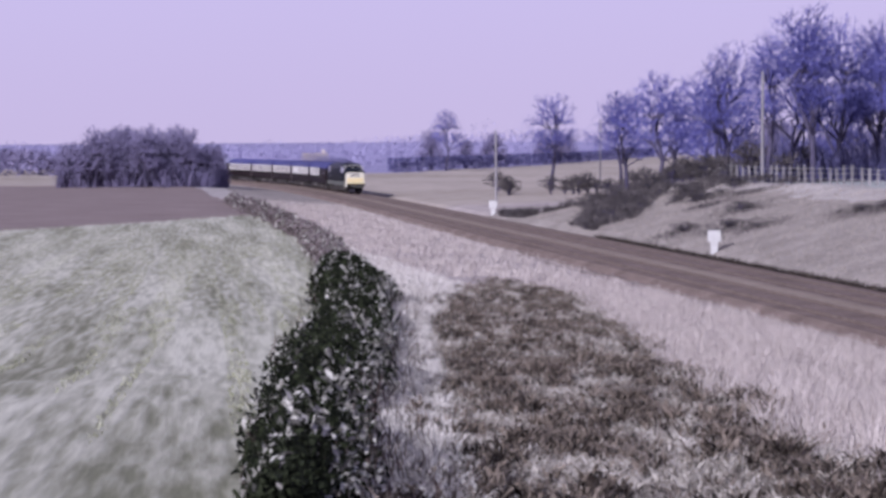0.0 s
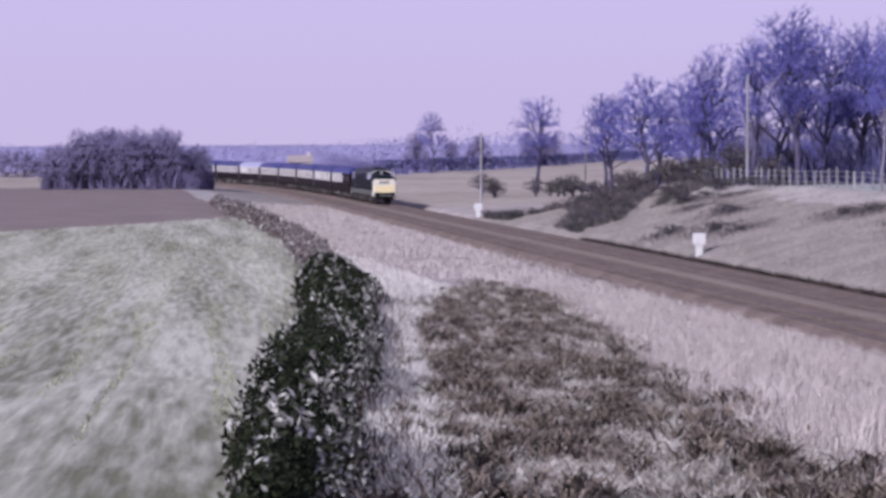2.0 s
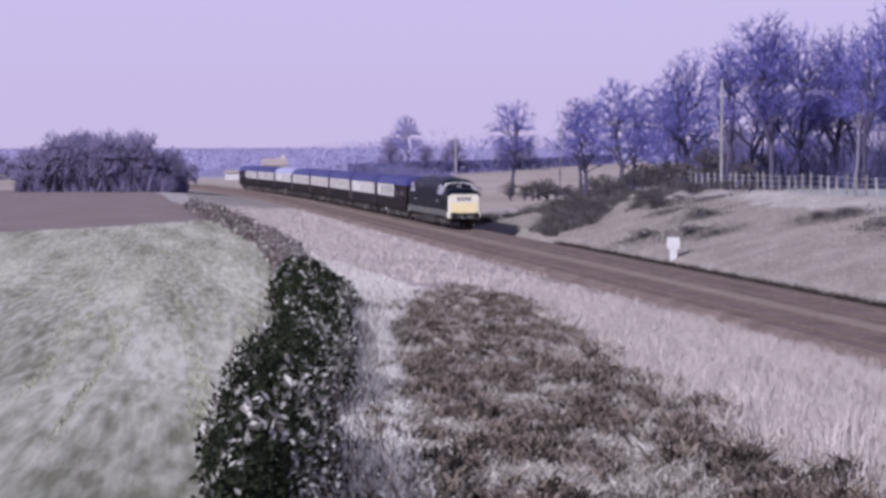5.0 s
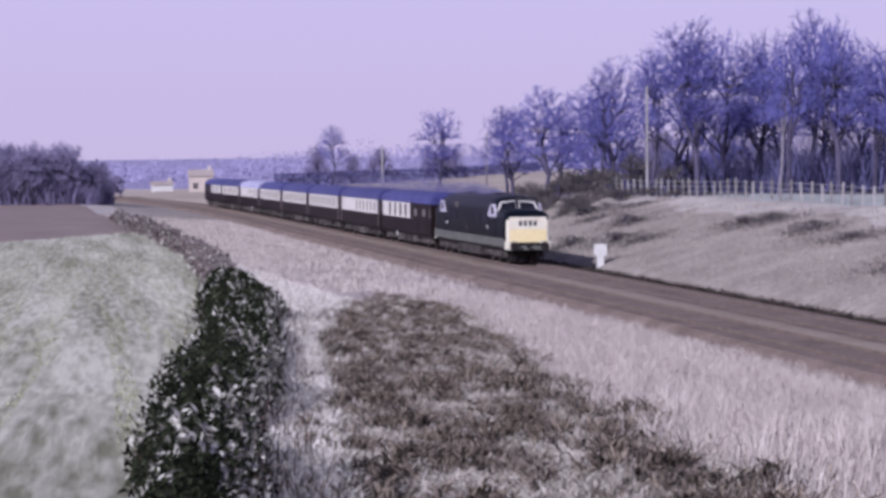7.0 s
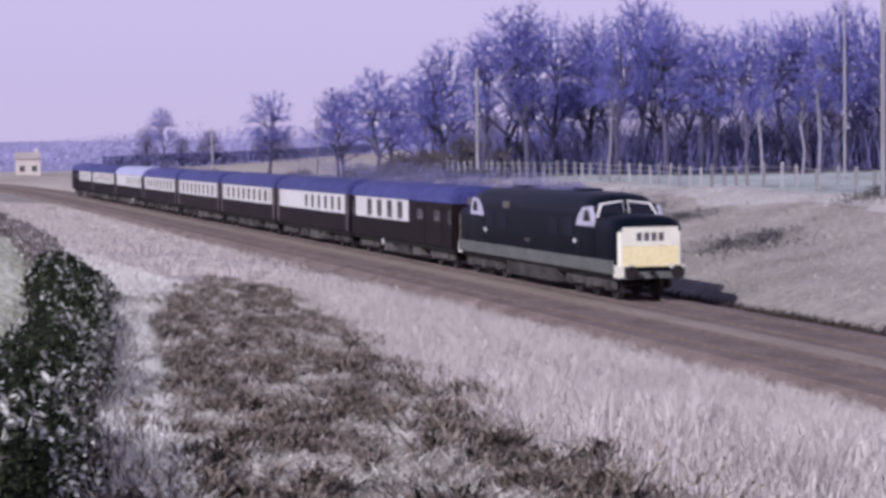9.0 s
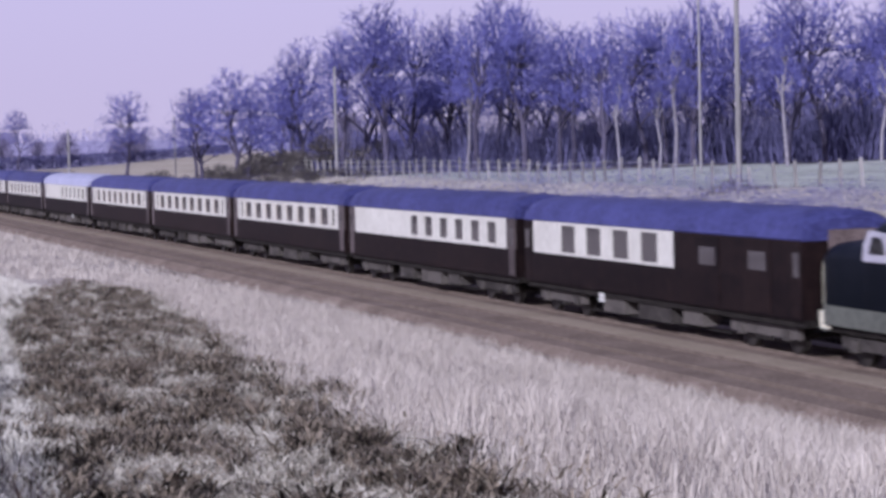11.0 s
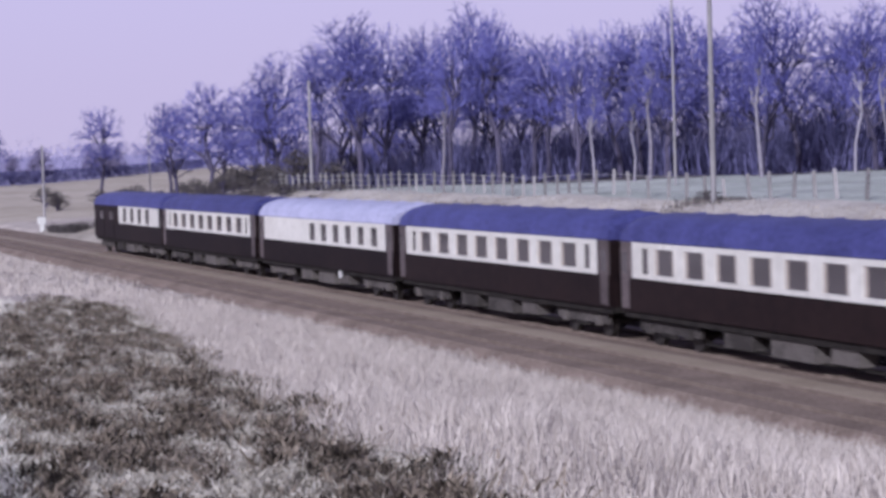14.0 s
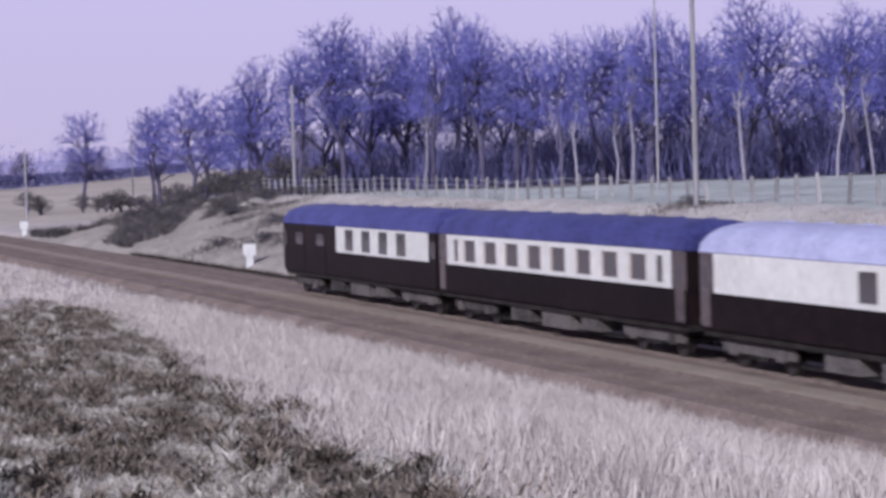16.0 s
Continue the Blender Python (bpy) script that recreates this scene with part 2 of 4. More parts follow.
def ground_height(x, y):
    x, y = np.atleast_1d(np.asarray(x, float)), np.atleast_1d(np.asarray(y, float))
    s, o = line_coords(x, y)
    base = grade(s)
    bank = np.interp(s, [-400, -100, -50, 0, 30, 50, 62, 75, 130], [0, 0, 0.4, 1.2, 2.0, 3.0, 3.9, 4.4, 4.4])
    near = -0.45 + (bank - base + 0.45) * np.clip((-5.4 - o) / 14.0, 0, 1) ** 0.9
    cut = step(-127, -107, s)
    far = -0.45 - 0.45 * np.exp(-((o - 4.0) / 0.7) ** 2) + (3.45 * cut + 0.5 * (1 - cut)) * np.clip((o - 4.6) / 14.0, 0, 1) ** 0.85
    far += cut * 0.5 * step(26, 80, o)
    z = base + np.where(o < -5.4, near, np.where(o > 3.0, far, -0.45))
    d = np.hypot(x, y)
    rough = np.array([noise.noise((a * 0.45, b * 0.45, 0)) * 0.10 + noise.noise((a * 0.09, b * 0.09, 3)) * 0.22 for a, b in zip(x, y)])
    z += rough * np.clip((np.abs(o + 1) - 5.5) / 4, 0, 1) * np.where(o < -24, 0.35, 1.0)
    r = np.maximum(d - 520, 0)
    return z + 5.0 * step(0, 900, r) * (0.7 + 0.3 * np.sin(np.arctan2(x, y) * 9 + 1.0))


def height1(x, y):
    return float(ground_height([x], [y])[0])


# ---- ground: one sheet to the horizon ----
def spaced(fine, a, b, ends, grow=1.16):
    v = list(np.arange(a, b + fine / 2, fine))
    d = fine
    while v[-1] < ends[1]:
        d *= grow
        v.append(v[-1] + d)
    d = fine
    while v[0] > ends[0]:
        d *= grow
        v.insert(0, v[0] - d)
    return np.array(v)


HEDGE_Y = [-60, 8, 13, 24, 40, 60, 90, 125, 160, 200, 235]
HEDGE_X = [-0.6, -0.70, -0.85, -1.30, -1.72, -2.45, -4.6, -7.6, -12.3, -18.5, -24.0]


def hedge_x(y):
    return np.interp(y, HEDGE_Y, HEDGE_X)


def far_hedge_y(x):
    """The far hedge that ends the pasture, running away to the east."""
    return np.interp(x, [-400, -60, -10, 80], [520, 480, 468, 790])


# the bracken's two edges, by distance along the line
BRK_L = lambda s: np.interp(s, [-12, -1, 8, 22, 52, 58, 70], [-14.2, -17.0, -19.1, -21.7, -24.5, -25.1, -26.0]) - 0.30 * np.sin(s * 1.1) - 0.22 * np.sin(s * 2.7 + 1)
BRK_R = lambda s: np.interp(s, [-12, -7, 2, 14, 24, 36, 48, 66], [-14.0, -12.6, -13.6, -15.1, -16.7, -18.7, -20.8, -22.8]) + 0.16 * np.sin(s * 0.8 + 2) + 0.12 * np.sin(s * 2.1)


def build_ground():
    u = spaced(0.5, -40, 40, (-2600, 2600))
    v = spaced(0.8, -20, 150, (-300, 4200), 1.05)
    a = math.radians(172.0)
    ax, ay = -math.sin(a), -math.cos(a)      # away along the line
    uu, vv = np.meshgrid(u, v)
    x = (11.0 + ax * (vv - 121) * 1.0 + ay * uu).ravel()
    y = (121.0 + ay * (vv - 121) - ax * uu).ravel()
    z = ground_height(x, y)
    n, m = len(u), len(v)
    idx = np.arange(n * m).reshape(m, n)
    faces = np.stack([idx[:-1, :-1], idx[:-1, 1:], idx[1:, 1:], idx[1:, :-1]], -1).reshape(-1, 4)
    me = bpy.data.meshes.new("ground")
    me.from_pydata(np.stack([x, y, z], 1).tolist(), [], faces.tolist())
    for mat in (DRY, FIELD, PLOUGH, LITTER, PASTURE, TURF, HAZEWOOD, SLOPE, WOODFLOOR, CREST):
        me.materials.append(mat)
    cx, cy = x[faces].mean(1), y[faces].mean(1)
    s, o = line_coords(cx, cy)
    zone = np.zeros(len(faces), int)
    left = cx < hedge_x(cy)
    zone[left] = 1
    zone[left & (cy > np.maximum(144.4 + (cx + 29.4) * 2.34, 60))] = 2
    brk = (s > -12) & (s < 64) & (o > BRK_L(s)) & (o < BRK_R(s))
    zone[brk] = 3
    zone[(np.hypot(cx, cy) > 230) & ~((cx < -14) & (cy < 300))] = 4
    zone[(o > -17) & (o < -5) & (s < -140)] = 7
    # ground past the far hedge takes the haze-tinted woodland colour
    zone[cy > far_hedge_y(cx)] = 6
    rag = 1.8 * np.array([noise.noise((a * 0.22, b * 0.16, 11)) + 0.7 * noise.noise((a * 0.8, b * 0.6, 12)) if -140 < c < 80 else 0.0 for a, b, c in zip(cx, cy, s)])
    zone[(o > 3) & (o <= 16.2 + rag) & (s > -130)] = 7
    zone[(o > 16.2 + rag) & (o <= 20.5) & (s > -130)] = 9
    zone[(o > 20.5) & (s > -132)] = 5
    zone[(o > -19) & (o < -15) & (s > -240) & (s < -170)] = 9
    # low floor colour darkens the gaps between the trunks
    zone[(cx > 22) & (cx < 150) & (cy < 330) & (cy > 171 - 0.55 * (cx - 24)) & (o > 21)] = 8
    me.polygons.foreach_set("material_index", zone)
    for p in me.polygons:
        p.use_smooth = True
    me.update()
    tagged(new("ground", me), "rough winter grass, crop field and ploughed land beside a railway", "ground", kind="structure")


build_ground()


def sweep(profile, s_from, s_to, dist=2.0):
    """A bar along the line with the cross-section profile: (off, height) pairs."""
    b = Build()
    rings = []
    for s in np.arange(s_from, s_to + dist / 2, dist):
        z = float(grade(s))
        ring = []
        for o, h in profile:
            x, y = line_at(s, o)
            ring.append((float(x), float(y), z + h))
        rings.append(ring)
    return b.loft(rings)


NEAR_LINE = -3.4
trackbed = part("trackbed", sweep([(-6.0, -0.75), (-5.4, -0.42), (-4.9, -0.11), (-2.1, -0.08), (-1.75, -0.10), (-1.45, -0.08), (1.4, -0.08), (1.9, -0.12), (2.9, -0.5), (2.9, -0.9), (-6.0, -0.9)], -415, 180), BALLAST)
tagged(trackbed, "brown stone ballast bed of a double-track railway", "railway track", kind="structure")
path = part("cess_strip", sweep([(-2.35, -0.2), (-2.28, -0.062), (-1.42, -0.06), (-1.36, -0.2)], -300, 120), CESS)
tagged(path, "pale gravel strip between the two railway tracks", "gravel strip", kind="structure")


def build_track(off, label):
    t = thing("railway_track", label, "railway track", kind="structure")
    for side in (-0.7525, 0.7525):
        o = off + side
        part("rail", sweep([(o - 0.07, -0.16), (o + 0.07, -0.16), (o + 0.07, -0.13), (o + 0.036, -0.10), (o + 0.036, 0.0), (o - 0.036, 0.0), (o - 0.036, -0.10), (o - 0.07, -0.13)], -415, 180), RAIL, t)
    b = Build()
    for s in np.arange(-200, 60, 0.72):
        z = float(grade(s))
        c, d = Vector((*map(float, line_at(s, off)), z)), float(np.interp(s, ALONG, _h))
        f, r = Vector((math.sin(d), math.cos(d), 0)), Vector((math.cos(d), -math.sin(d), 0))
        n = len(b.v)
        b.v += [tuple(c + r * q * 1.28 + f * p * 0.125 + Vector((0, 0, h))) for h in (-0.3, -0.2) for q in (-1, 1) for p in (-1, 1)]
        b.f += [[n + i for i in q] for q in ((4, 5, 7, 6), (0, 1, 5, 4), (2, 6, 7, 3), (0, 4, 6, 2), (1, 3, 7, 5))]
    tagged(part("sleepers", b, SLEEPER, t), kind="stuff")


build_track(0.0, "main line track with dull rails on dark sleepers")
build_track(NEAR_LINE, "second railway track with dull brown rails")


# ---- grass, bracken and crop as loose blades ----
def blades(name, label, category, mat, places, tall, wide, lean, seed, bend=0.5, lump=0.0, tops=None, tufts=0.0):
    """Flat tapering blades at the given places (x, y)."""
    rng = np.random.default_rng(seed)
    x, y = places
    n = len(x)
    z = ground_height(x, y) - 0.02
    if lump:
        z += lump * np.array([max(0.0, 0.25 + noise.noise((a * 1.0, b * 1.6, 5)) + 0.5 * noise.noise((a * 2.6, b * 3.4, 9))) for a, b in zip(x, y)])
    h = tall * (0.45 + 0.9 * rng.random(n))
    if tufts:
        h *= 1 + tufts * np.array([noise.noise((a * 0.9, b * 0.7, 3)) + 0.8 * noise.noise((a * 2.3, b * 2.1, 6)) for a, b in zip(x, y)]).clip(-0.8, 1)
    if tops is not None:
        h *= tops
    w = wide * (0.6 + 0.8 * rng.random(n))
    a, l = rng.random(n) * 2 * np.pi, rng.random(n) * 2 * np.pi
    k = lean * (0.3 + rng.random(n)) * h
    ux, uy = np.cos(a) * w / 2, np.sin(a) * w / 2
    lx, ly = np.cos(l) * k, np.sin(l) * k
    p = np.empty((n, 5, 3))
    p[:, 0] = np.stack([x - ux, y - uy, z], 1)
    p[:, 1] = np.stack([x + ux, y + uy, z], 1)
    p[:, 2] = np.stack([x + ux * 0.8 + lx * 0.4, y + uy * 0.8 + ly * 0.4, z + h * 0.6], 1)
    p[:, 3] = np.stack([x - ux * 0.8 + lx * 0.4, y - uy * 0.8 + ly * 0.4, z + h * 0.6], 1)
    p[:, 4] = np.stack([x + lx, y + ly, z + h * (1 - bend * 0.25)], 1)
    f0 = np.arange(n)[:, None] * 5
    faces = (f0 + np.array([[0, 1, 2, 3]])).tolist() + (f0 + np.array([[3, 2, 4]])).tolist()
    me = bpy.data.meshes.new(name)
    me.from_pydata(p.reshape(-1, 3).tolist(), [], faces)
    me.materials.append(mat)
    me.update()
    return tagged(new(name, me), label, category, kind="stuff")


def scatter(n, s_range, o_left, o_right, seed, clump=0.0, near=1.0):
    """Places along the line between two offs, denser towards higher s by near."""
    rng = np.random.default_rng(seed)
    s = s_range[0] + (s_range[1] - s_range[0]) * rng.random(n) ** (1 / near)
    lo, hi = o_left(s), o_right(s)
    o = lo + (hi - lo) * rng.random(n)
    x, y = line_at(s, o)
    if clump:
        keep = np.array([noise.noise((a * 0.9, b * 1.3, 7)) + 0.7 * noise.noise((a * 2.4, b * 3.2, 2)) for a, b in zip(x, y)]) > clump * (rng.random(n) - 0.35)
        x, y = x[keep], y[keep]
    return x, y


HEDGE_O = lambda s: np.interp(s, [-200, -60, 0, 40, 60, 66], [-17.0, -18.0, -21.2, -24.6, -26.1, -26.5])
blades("dry_grass", "tall pale dead grass on the bank above the track", "grass", STRAW,
       scatter(125000, (-20, 64), BRK_R, lambda s: -5.9 + 0 * s, 11, near=1.7), 0.30, 0.0115, 0.5, 1, tufts=0.8)
blades("dry_grass", "pale dead grass thinning out along the far bank", "grass", STRAW,
       scatter(22000, (-160, -15), lambda s: HEDGE_O(s) + 1.0, lambda s: -5.9 + 0 * s, 12), 0.30, 0.035, 0.5, 2, tufts=0.8)
blades("edge_weeds", "dull brown stubble along the edge of the ballast", "weeds", HEDGEBROWN,
       scatter(30000, (-60, 62), lambda s: -6.7 + 0 * s, lambda s: -5.0 + 0 * s, 23, clump=0.5, near=1.5), 0.17, 0.02, 0.7, 10, tufts=0.8)
blades("slope_grass", "dull winter grass on the cutting slope", "grass", SLOPEBLADE,
       scatter(30000, (-112, 18), lambda s: 5.2 + 0 * s, lambda s: 18.5 + 0 * s, 13), 0.18, 0.03, 0.6, 3)


def patch(x, y):
    """Where bracken (above nought) and rank grass (below) take turns on the bank."""
    return np.array([0.35 * noise.noise((p * 0.8, q * 0.5, 1)) + 0.9 * noise.noise((p * 1.7, q * 1.1, 7)) + 0.95 * noise.noise((p * 3.6, q * 2.4, 2)) for p, q in zip(x, y)])


_x, _y = scatter(165000, (-12, 64), BRK_L, BRK_R, 14, near=1.6)
_x, _y = _x + np.random.default_rng(4).normal(0, 0.28, len(_x)), _y + np.random.default_rng(5).normal(0, 0.5, len(_y))
_p = patch(_x, _y) + np.random.default_rng(3).normal(0, 0.04, len(_x))
blades("dead_bracken", "flattened brown dead bracken on the bank", "bracken", FROND, (_x[_p > 0.0], _y[_p > 0.0]), 0.17, 0.022, 1.5, 4, 1.2, lump=0.24)
blades("rank_grass", "pale rank grass among the bracken", "grass", RANK, (_x[_p <= 0.0], _y[_p <= 0.0]), 0.18, 0.016, 1.2, 5, lump=0.08)


def crop_places(n, seed):
    """Sown in drills that run along the hedge."""
    x, y = scatter(n, (-90, 66), lambda s: np.interp(s, [-90, 66], [-48.0, -33.0]), lambda s: HEDGE_O(s) - 0.4, seed, near=1.7)
    keep = x < hedge_x(y) - 0.3
    x, y = x[keep], y[keep]
    drill = np.array([noise.noise(((a + 0.105 * c) * 1.5, c * 0.025, 4)) + 0.6 * noise.noise(((a + 0.105 * c) * 3.4, c * 0.06, 8)) for a, c in zip(x, y)])
    keep = drill > np.random.default_rng(seed).random(len(x)) * 0.75 - 0.32
    return x[keep], y[keep]


blades("rank_grass", "bleached tussocky grass along the foot of the hedge", "grass", TUFT,
       scatter(52000, (-60, 66), lambda s: HEDGE_O(s) + np.interp(s, [0, 40, 60], [1.0, 0.75, 0.35]), lambda s: np.interp(s, [-60, -6, 8, 22, 52, 66], [-17.0, -16.4, -18.6, -21.2, -24.2, -25.4]), 18, near=1.6), 0.26, 0.016, 0.7, 8)
blades("dead_stalks", "thin dark dead stalks standing in the grass beside the hedge", "stalks", TWIG,
       scatter(3200, (-10, 66), lambda s: HEDGE_O(s) + np.interp(s, [0, 40, 60], [1.2, 0.7, 0.3]), lambda s: np.interp(s, [-10, 8, 22, 52, 66], [-16.8, -18.9, -21.5, -24.4, -25.6]), 25, clump=0.6, near=1.6), 0.42, 0.014, 0.5, 12)
blades("crop_rows", "short pale green crop in the field beside the hedge", "crop", SHOOT, crop_places(100000, 16), 0.07, 0.022, 0.9, 6)


def off_path(x, y):
    """Keeps a bare strip of path free that climbs the shoulder of the cutting."""
    a, o = line_coords(x, y)
    return np.abs(o - np.interp(a, [-106, -76], [17.5, 6.0])) > 0.9


_x, _y = scatter(40000, (-125, -84), lambda s: np.interp(s, [-125, -113, -110, -100, -94, -84], [5, 5.2, 9, 8, 5.2, 5]), lambda s: np.interp(s, [-125, -113, -110, -106, -98, -84], [5.8, 6.5, 14, 20, 20, 9]), 19, clump=0.8)
_k = off_path(_x, _y)
blades("rough_scrub", "grey-brown rough growth on the shoulder of the cutting", "scrub", SCRUB, (_x[_k], _y[_k]), 0.55, 0.06, 0.9, 9, tufts=0.8)
# dark blades added along the drain in place of its shadow
blades("ditch_scrub", "dark low blades giving the shade in the drain beside the track", "scrub", DRAIN,
       scatter(18000, (-76, 34), lambda s: 3.3 + 0 * s, lambda s: 4.4 + 0 * s, 17), 0.52, 0.06, 0.7, 7)


# ---- hedge ----
def build_hedge(y_from, y_to, tall, leaves, seed, label, pale=0.13, near=1.6, leaf=None):
    rng = random.Random(seed)
    h = thing("hedge", label, "hedge")
    tw, lf, pl = Build(), Build(), Build()
    ys = np.linspace(y_from, y_to, 80)
    zs = np.array([height1(float(hedge_x(y)), float(y)) for y in ys])
    for i in range(int((y_to - y_from) * 12)):
        y = y_from + 5 + (y_to - y_from - 5) * rng.random() ** near
        wide = float(np.interp(y, [9, 24, 40, 60, 80], [0.66, 1.25, 2.2, 2.6, 1.9]))
        p = Vector((float(hedge_x(y)) + rng.gauss(0, wide * 0.2), y, float(np.interp(y, ys, zs)) - 0.05))
        d = Vector((rng.gauss(0, 0.14), rng.gauss(0, 0.2), 1)).normalized()
        top = tall * rng.uniform(0.45, 0.75)
        q = p + d * top * 0.6
        e = q + (d + Vector((rng.gauss(0, 0.5), rng.gauss(0, 0.5), 0.2))).normalized() * top * 0.4
        tw.tube(p, q, 0.014, 0.010, 3, False)
        tw.tube(q, e, 0.010, 0.005, 3, False)
    for i in range(leaves):
        y = y_from + (y_to - y_from) * rng.random() ** near
        wide = float(np.interp(y, [9, 24, 40, 60, 80], [0.66, 1.25, 2.2, 2.6, 1.9]))
        swell = 0.85 + 0.45 * noise.noise((y * 0.16, 2.0, seed)) + 0.22 * noise.noise((y * 0.9, 5.0, seed))
        a, r = rng.uniform(0, math.pi), math.sqrt(rng.random())
        u = wide * 0.5 * swell * r * math.cos(a)
        v = tall * swell * (0.04 + 0.96 * r * math.sin(a))
        size = rng.uniform(0.018, 0.042) * (1 + 0.025 * max(0.0, y - 14))
        m = Euler((rng.uniform(-1.2, 1.2), rng.uniform(-1.2, 1.2), rng.uniform(0, 6.3))).to_matrix()
        c = Vector((float(hedge_x(y)) + u, y, float(np.interp(y, ys, zs)) + v))
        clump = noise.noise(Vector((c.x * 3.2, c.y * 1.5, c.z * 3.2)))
        # pale leaves come in noise clumps and more often on the flanks
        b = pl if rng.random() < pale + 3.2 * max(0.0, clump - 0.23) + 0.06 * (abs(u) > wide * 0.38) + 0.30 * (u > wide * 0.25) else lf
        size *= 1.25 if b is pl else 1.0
        n = len(b.v)
        b.v += [tuple(c + m @ Vector(k) * size) for k in ((-1, 0, 0), (0, -0.45, 0.1), (1, 0, 0), (0, 0.45, 0.1))]
        b.f.append([n, n + 1, n + 2, n + 3])
    part("twig_tangle", tw, TWIG, h)
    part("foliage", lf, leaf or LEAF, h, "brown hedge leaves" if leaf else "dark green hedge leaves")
    part("pale_foliage", pl, PALELEAF, h, "pale leaves and stalks")
    return h


build_hedge(9.5, 82, 1.1, 72000, 5, "dense dark hedge with pale leaves between field and bank", 0.006)
build_hedge(80, 215, 1.25, 12000, 6, "low brown field hedge running along the railway land", 0.06, 1.2, HEDGEBROWN)


# ---- train ----
def bogie(parent, x, base=2.6, wheel=0.46, axles=2):
    """Side frames, wheels on axles, springs."""
    # side frames get the lighter box grey for the light falling on them
    g = part("bogie", Build().box(x - base / 2 - 0.65, x + base / 2 + 0.65, -1.10, -0.98, 0.42, 0.72).box(x - base / 2 - 0.65, x + base / 2 + 0.65, 0.98, 1.10, 0.42, 0.72).box(x - 0.3, x + 0.3, -1.0, 1.0, 0.45, 0.85), BOX, parent)
    for i in range(axles):
        ax = x - base / 2 + base * i / (axles - 1)
        for side in (-1, 1):
            w = Build().tube((ax, side * 0.70, wheel), (ax, side * 0.83, wheel), wheel, wheel, 20).tube((ax, side * 0.66, wheel), (ax, side * 0.70, wheel), wheel + 0.03, wheel + 0.03, 20)
            part("wheel", w, WHEEL, g)
            part("axle_box", Build().box(ax - 0.16, ax + 0.16, side * 1.10 - 0.07, side * 1.10 + 0.07, 0.36, 0.66), BOX, g)
        part("axle", Build().tube((ax, -0.7, wheel), (ax, 0.7, wheel), 0.08, 0.08, 8), WHEEL, g)
    for side in (-1, 1):
        part("spring", Build().box(x - 0.45, x + 0.45, side * 1.08 - 0.05, side * 1.08 + 0.05, 0.30, 0.42), UNDER, g)
    return g


def buffers(parent, x, way):
    for side in (-0.87, 0.87):
        b = Build().tube((x, side, 1.06), (x + way * 0.42, side, 1.06), 0.09, 0.09, 10).tube((x + way * 0.42, side, 1.06), (x + way * 0.5, side, 1.06), 0.25, 0.25, 14)
        part("buffer", b, UNDER, parent, smooth=True)
    part("coupling_hook", Build().box(min(x, x + way * 0.3), max(x, x + way * 0.3), -0.06, 0.06, 0.95, 1.1), UNDER, parent)


WAIST, CANT = 1.94, 2.98
HALF = 1.37


def roof_ring(x, rise, half=HALF, low=CANT):
    pts = [(half, low), (half + 0.02, low + 0.04)]
    n = 10
    for i in range(n + 1):
        a = math.pi * i / n
        pts.append((half * math.copysign(abs(math.cos(a)) ** 0.8, math.cos(a)), low + 0.06 + rise * math.sin(a) ** 0.75))
    pts += [(-half - 0.02, low + 0.04), (-half, low)]
    return [(x, y, z) for y, z in pts]


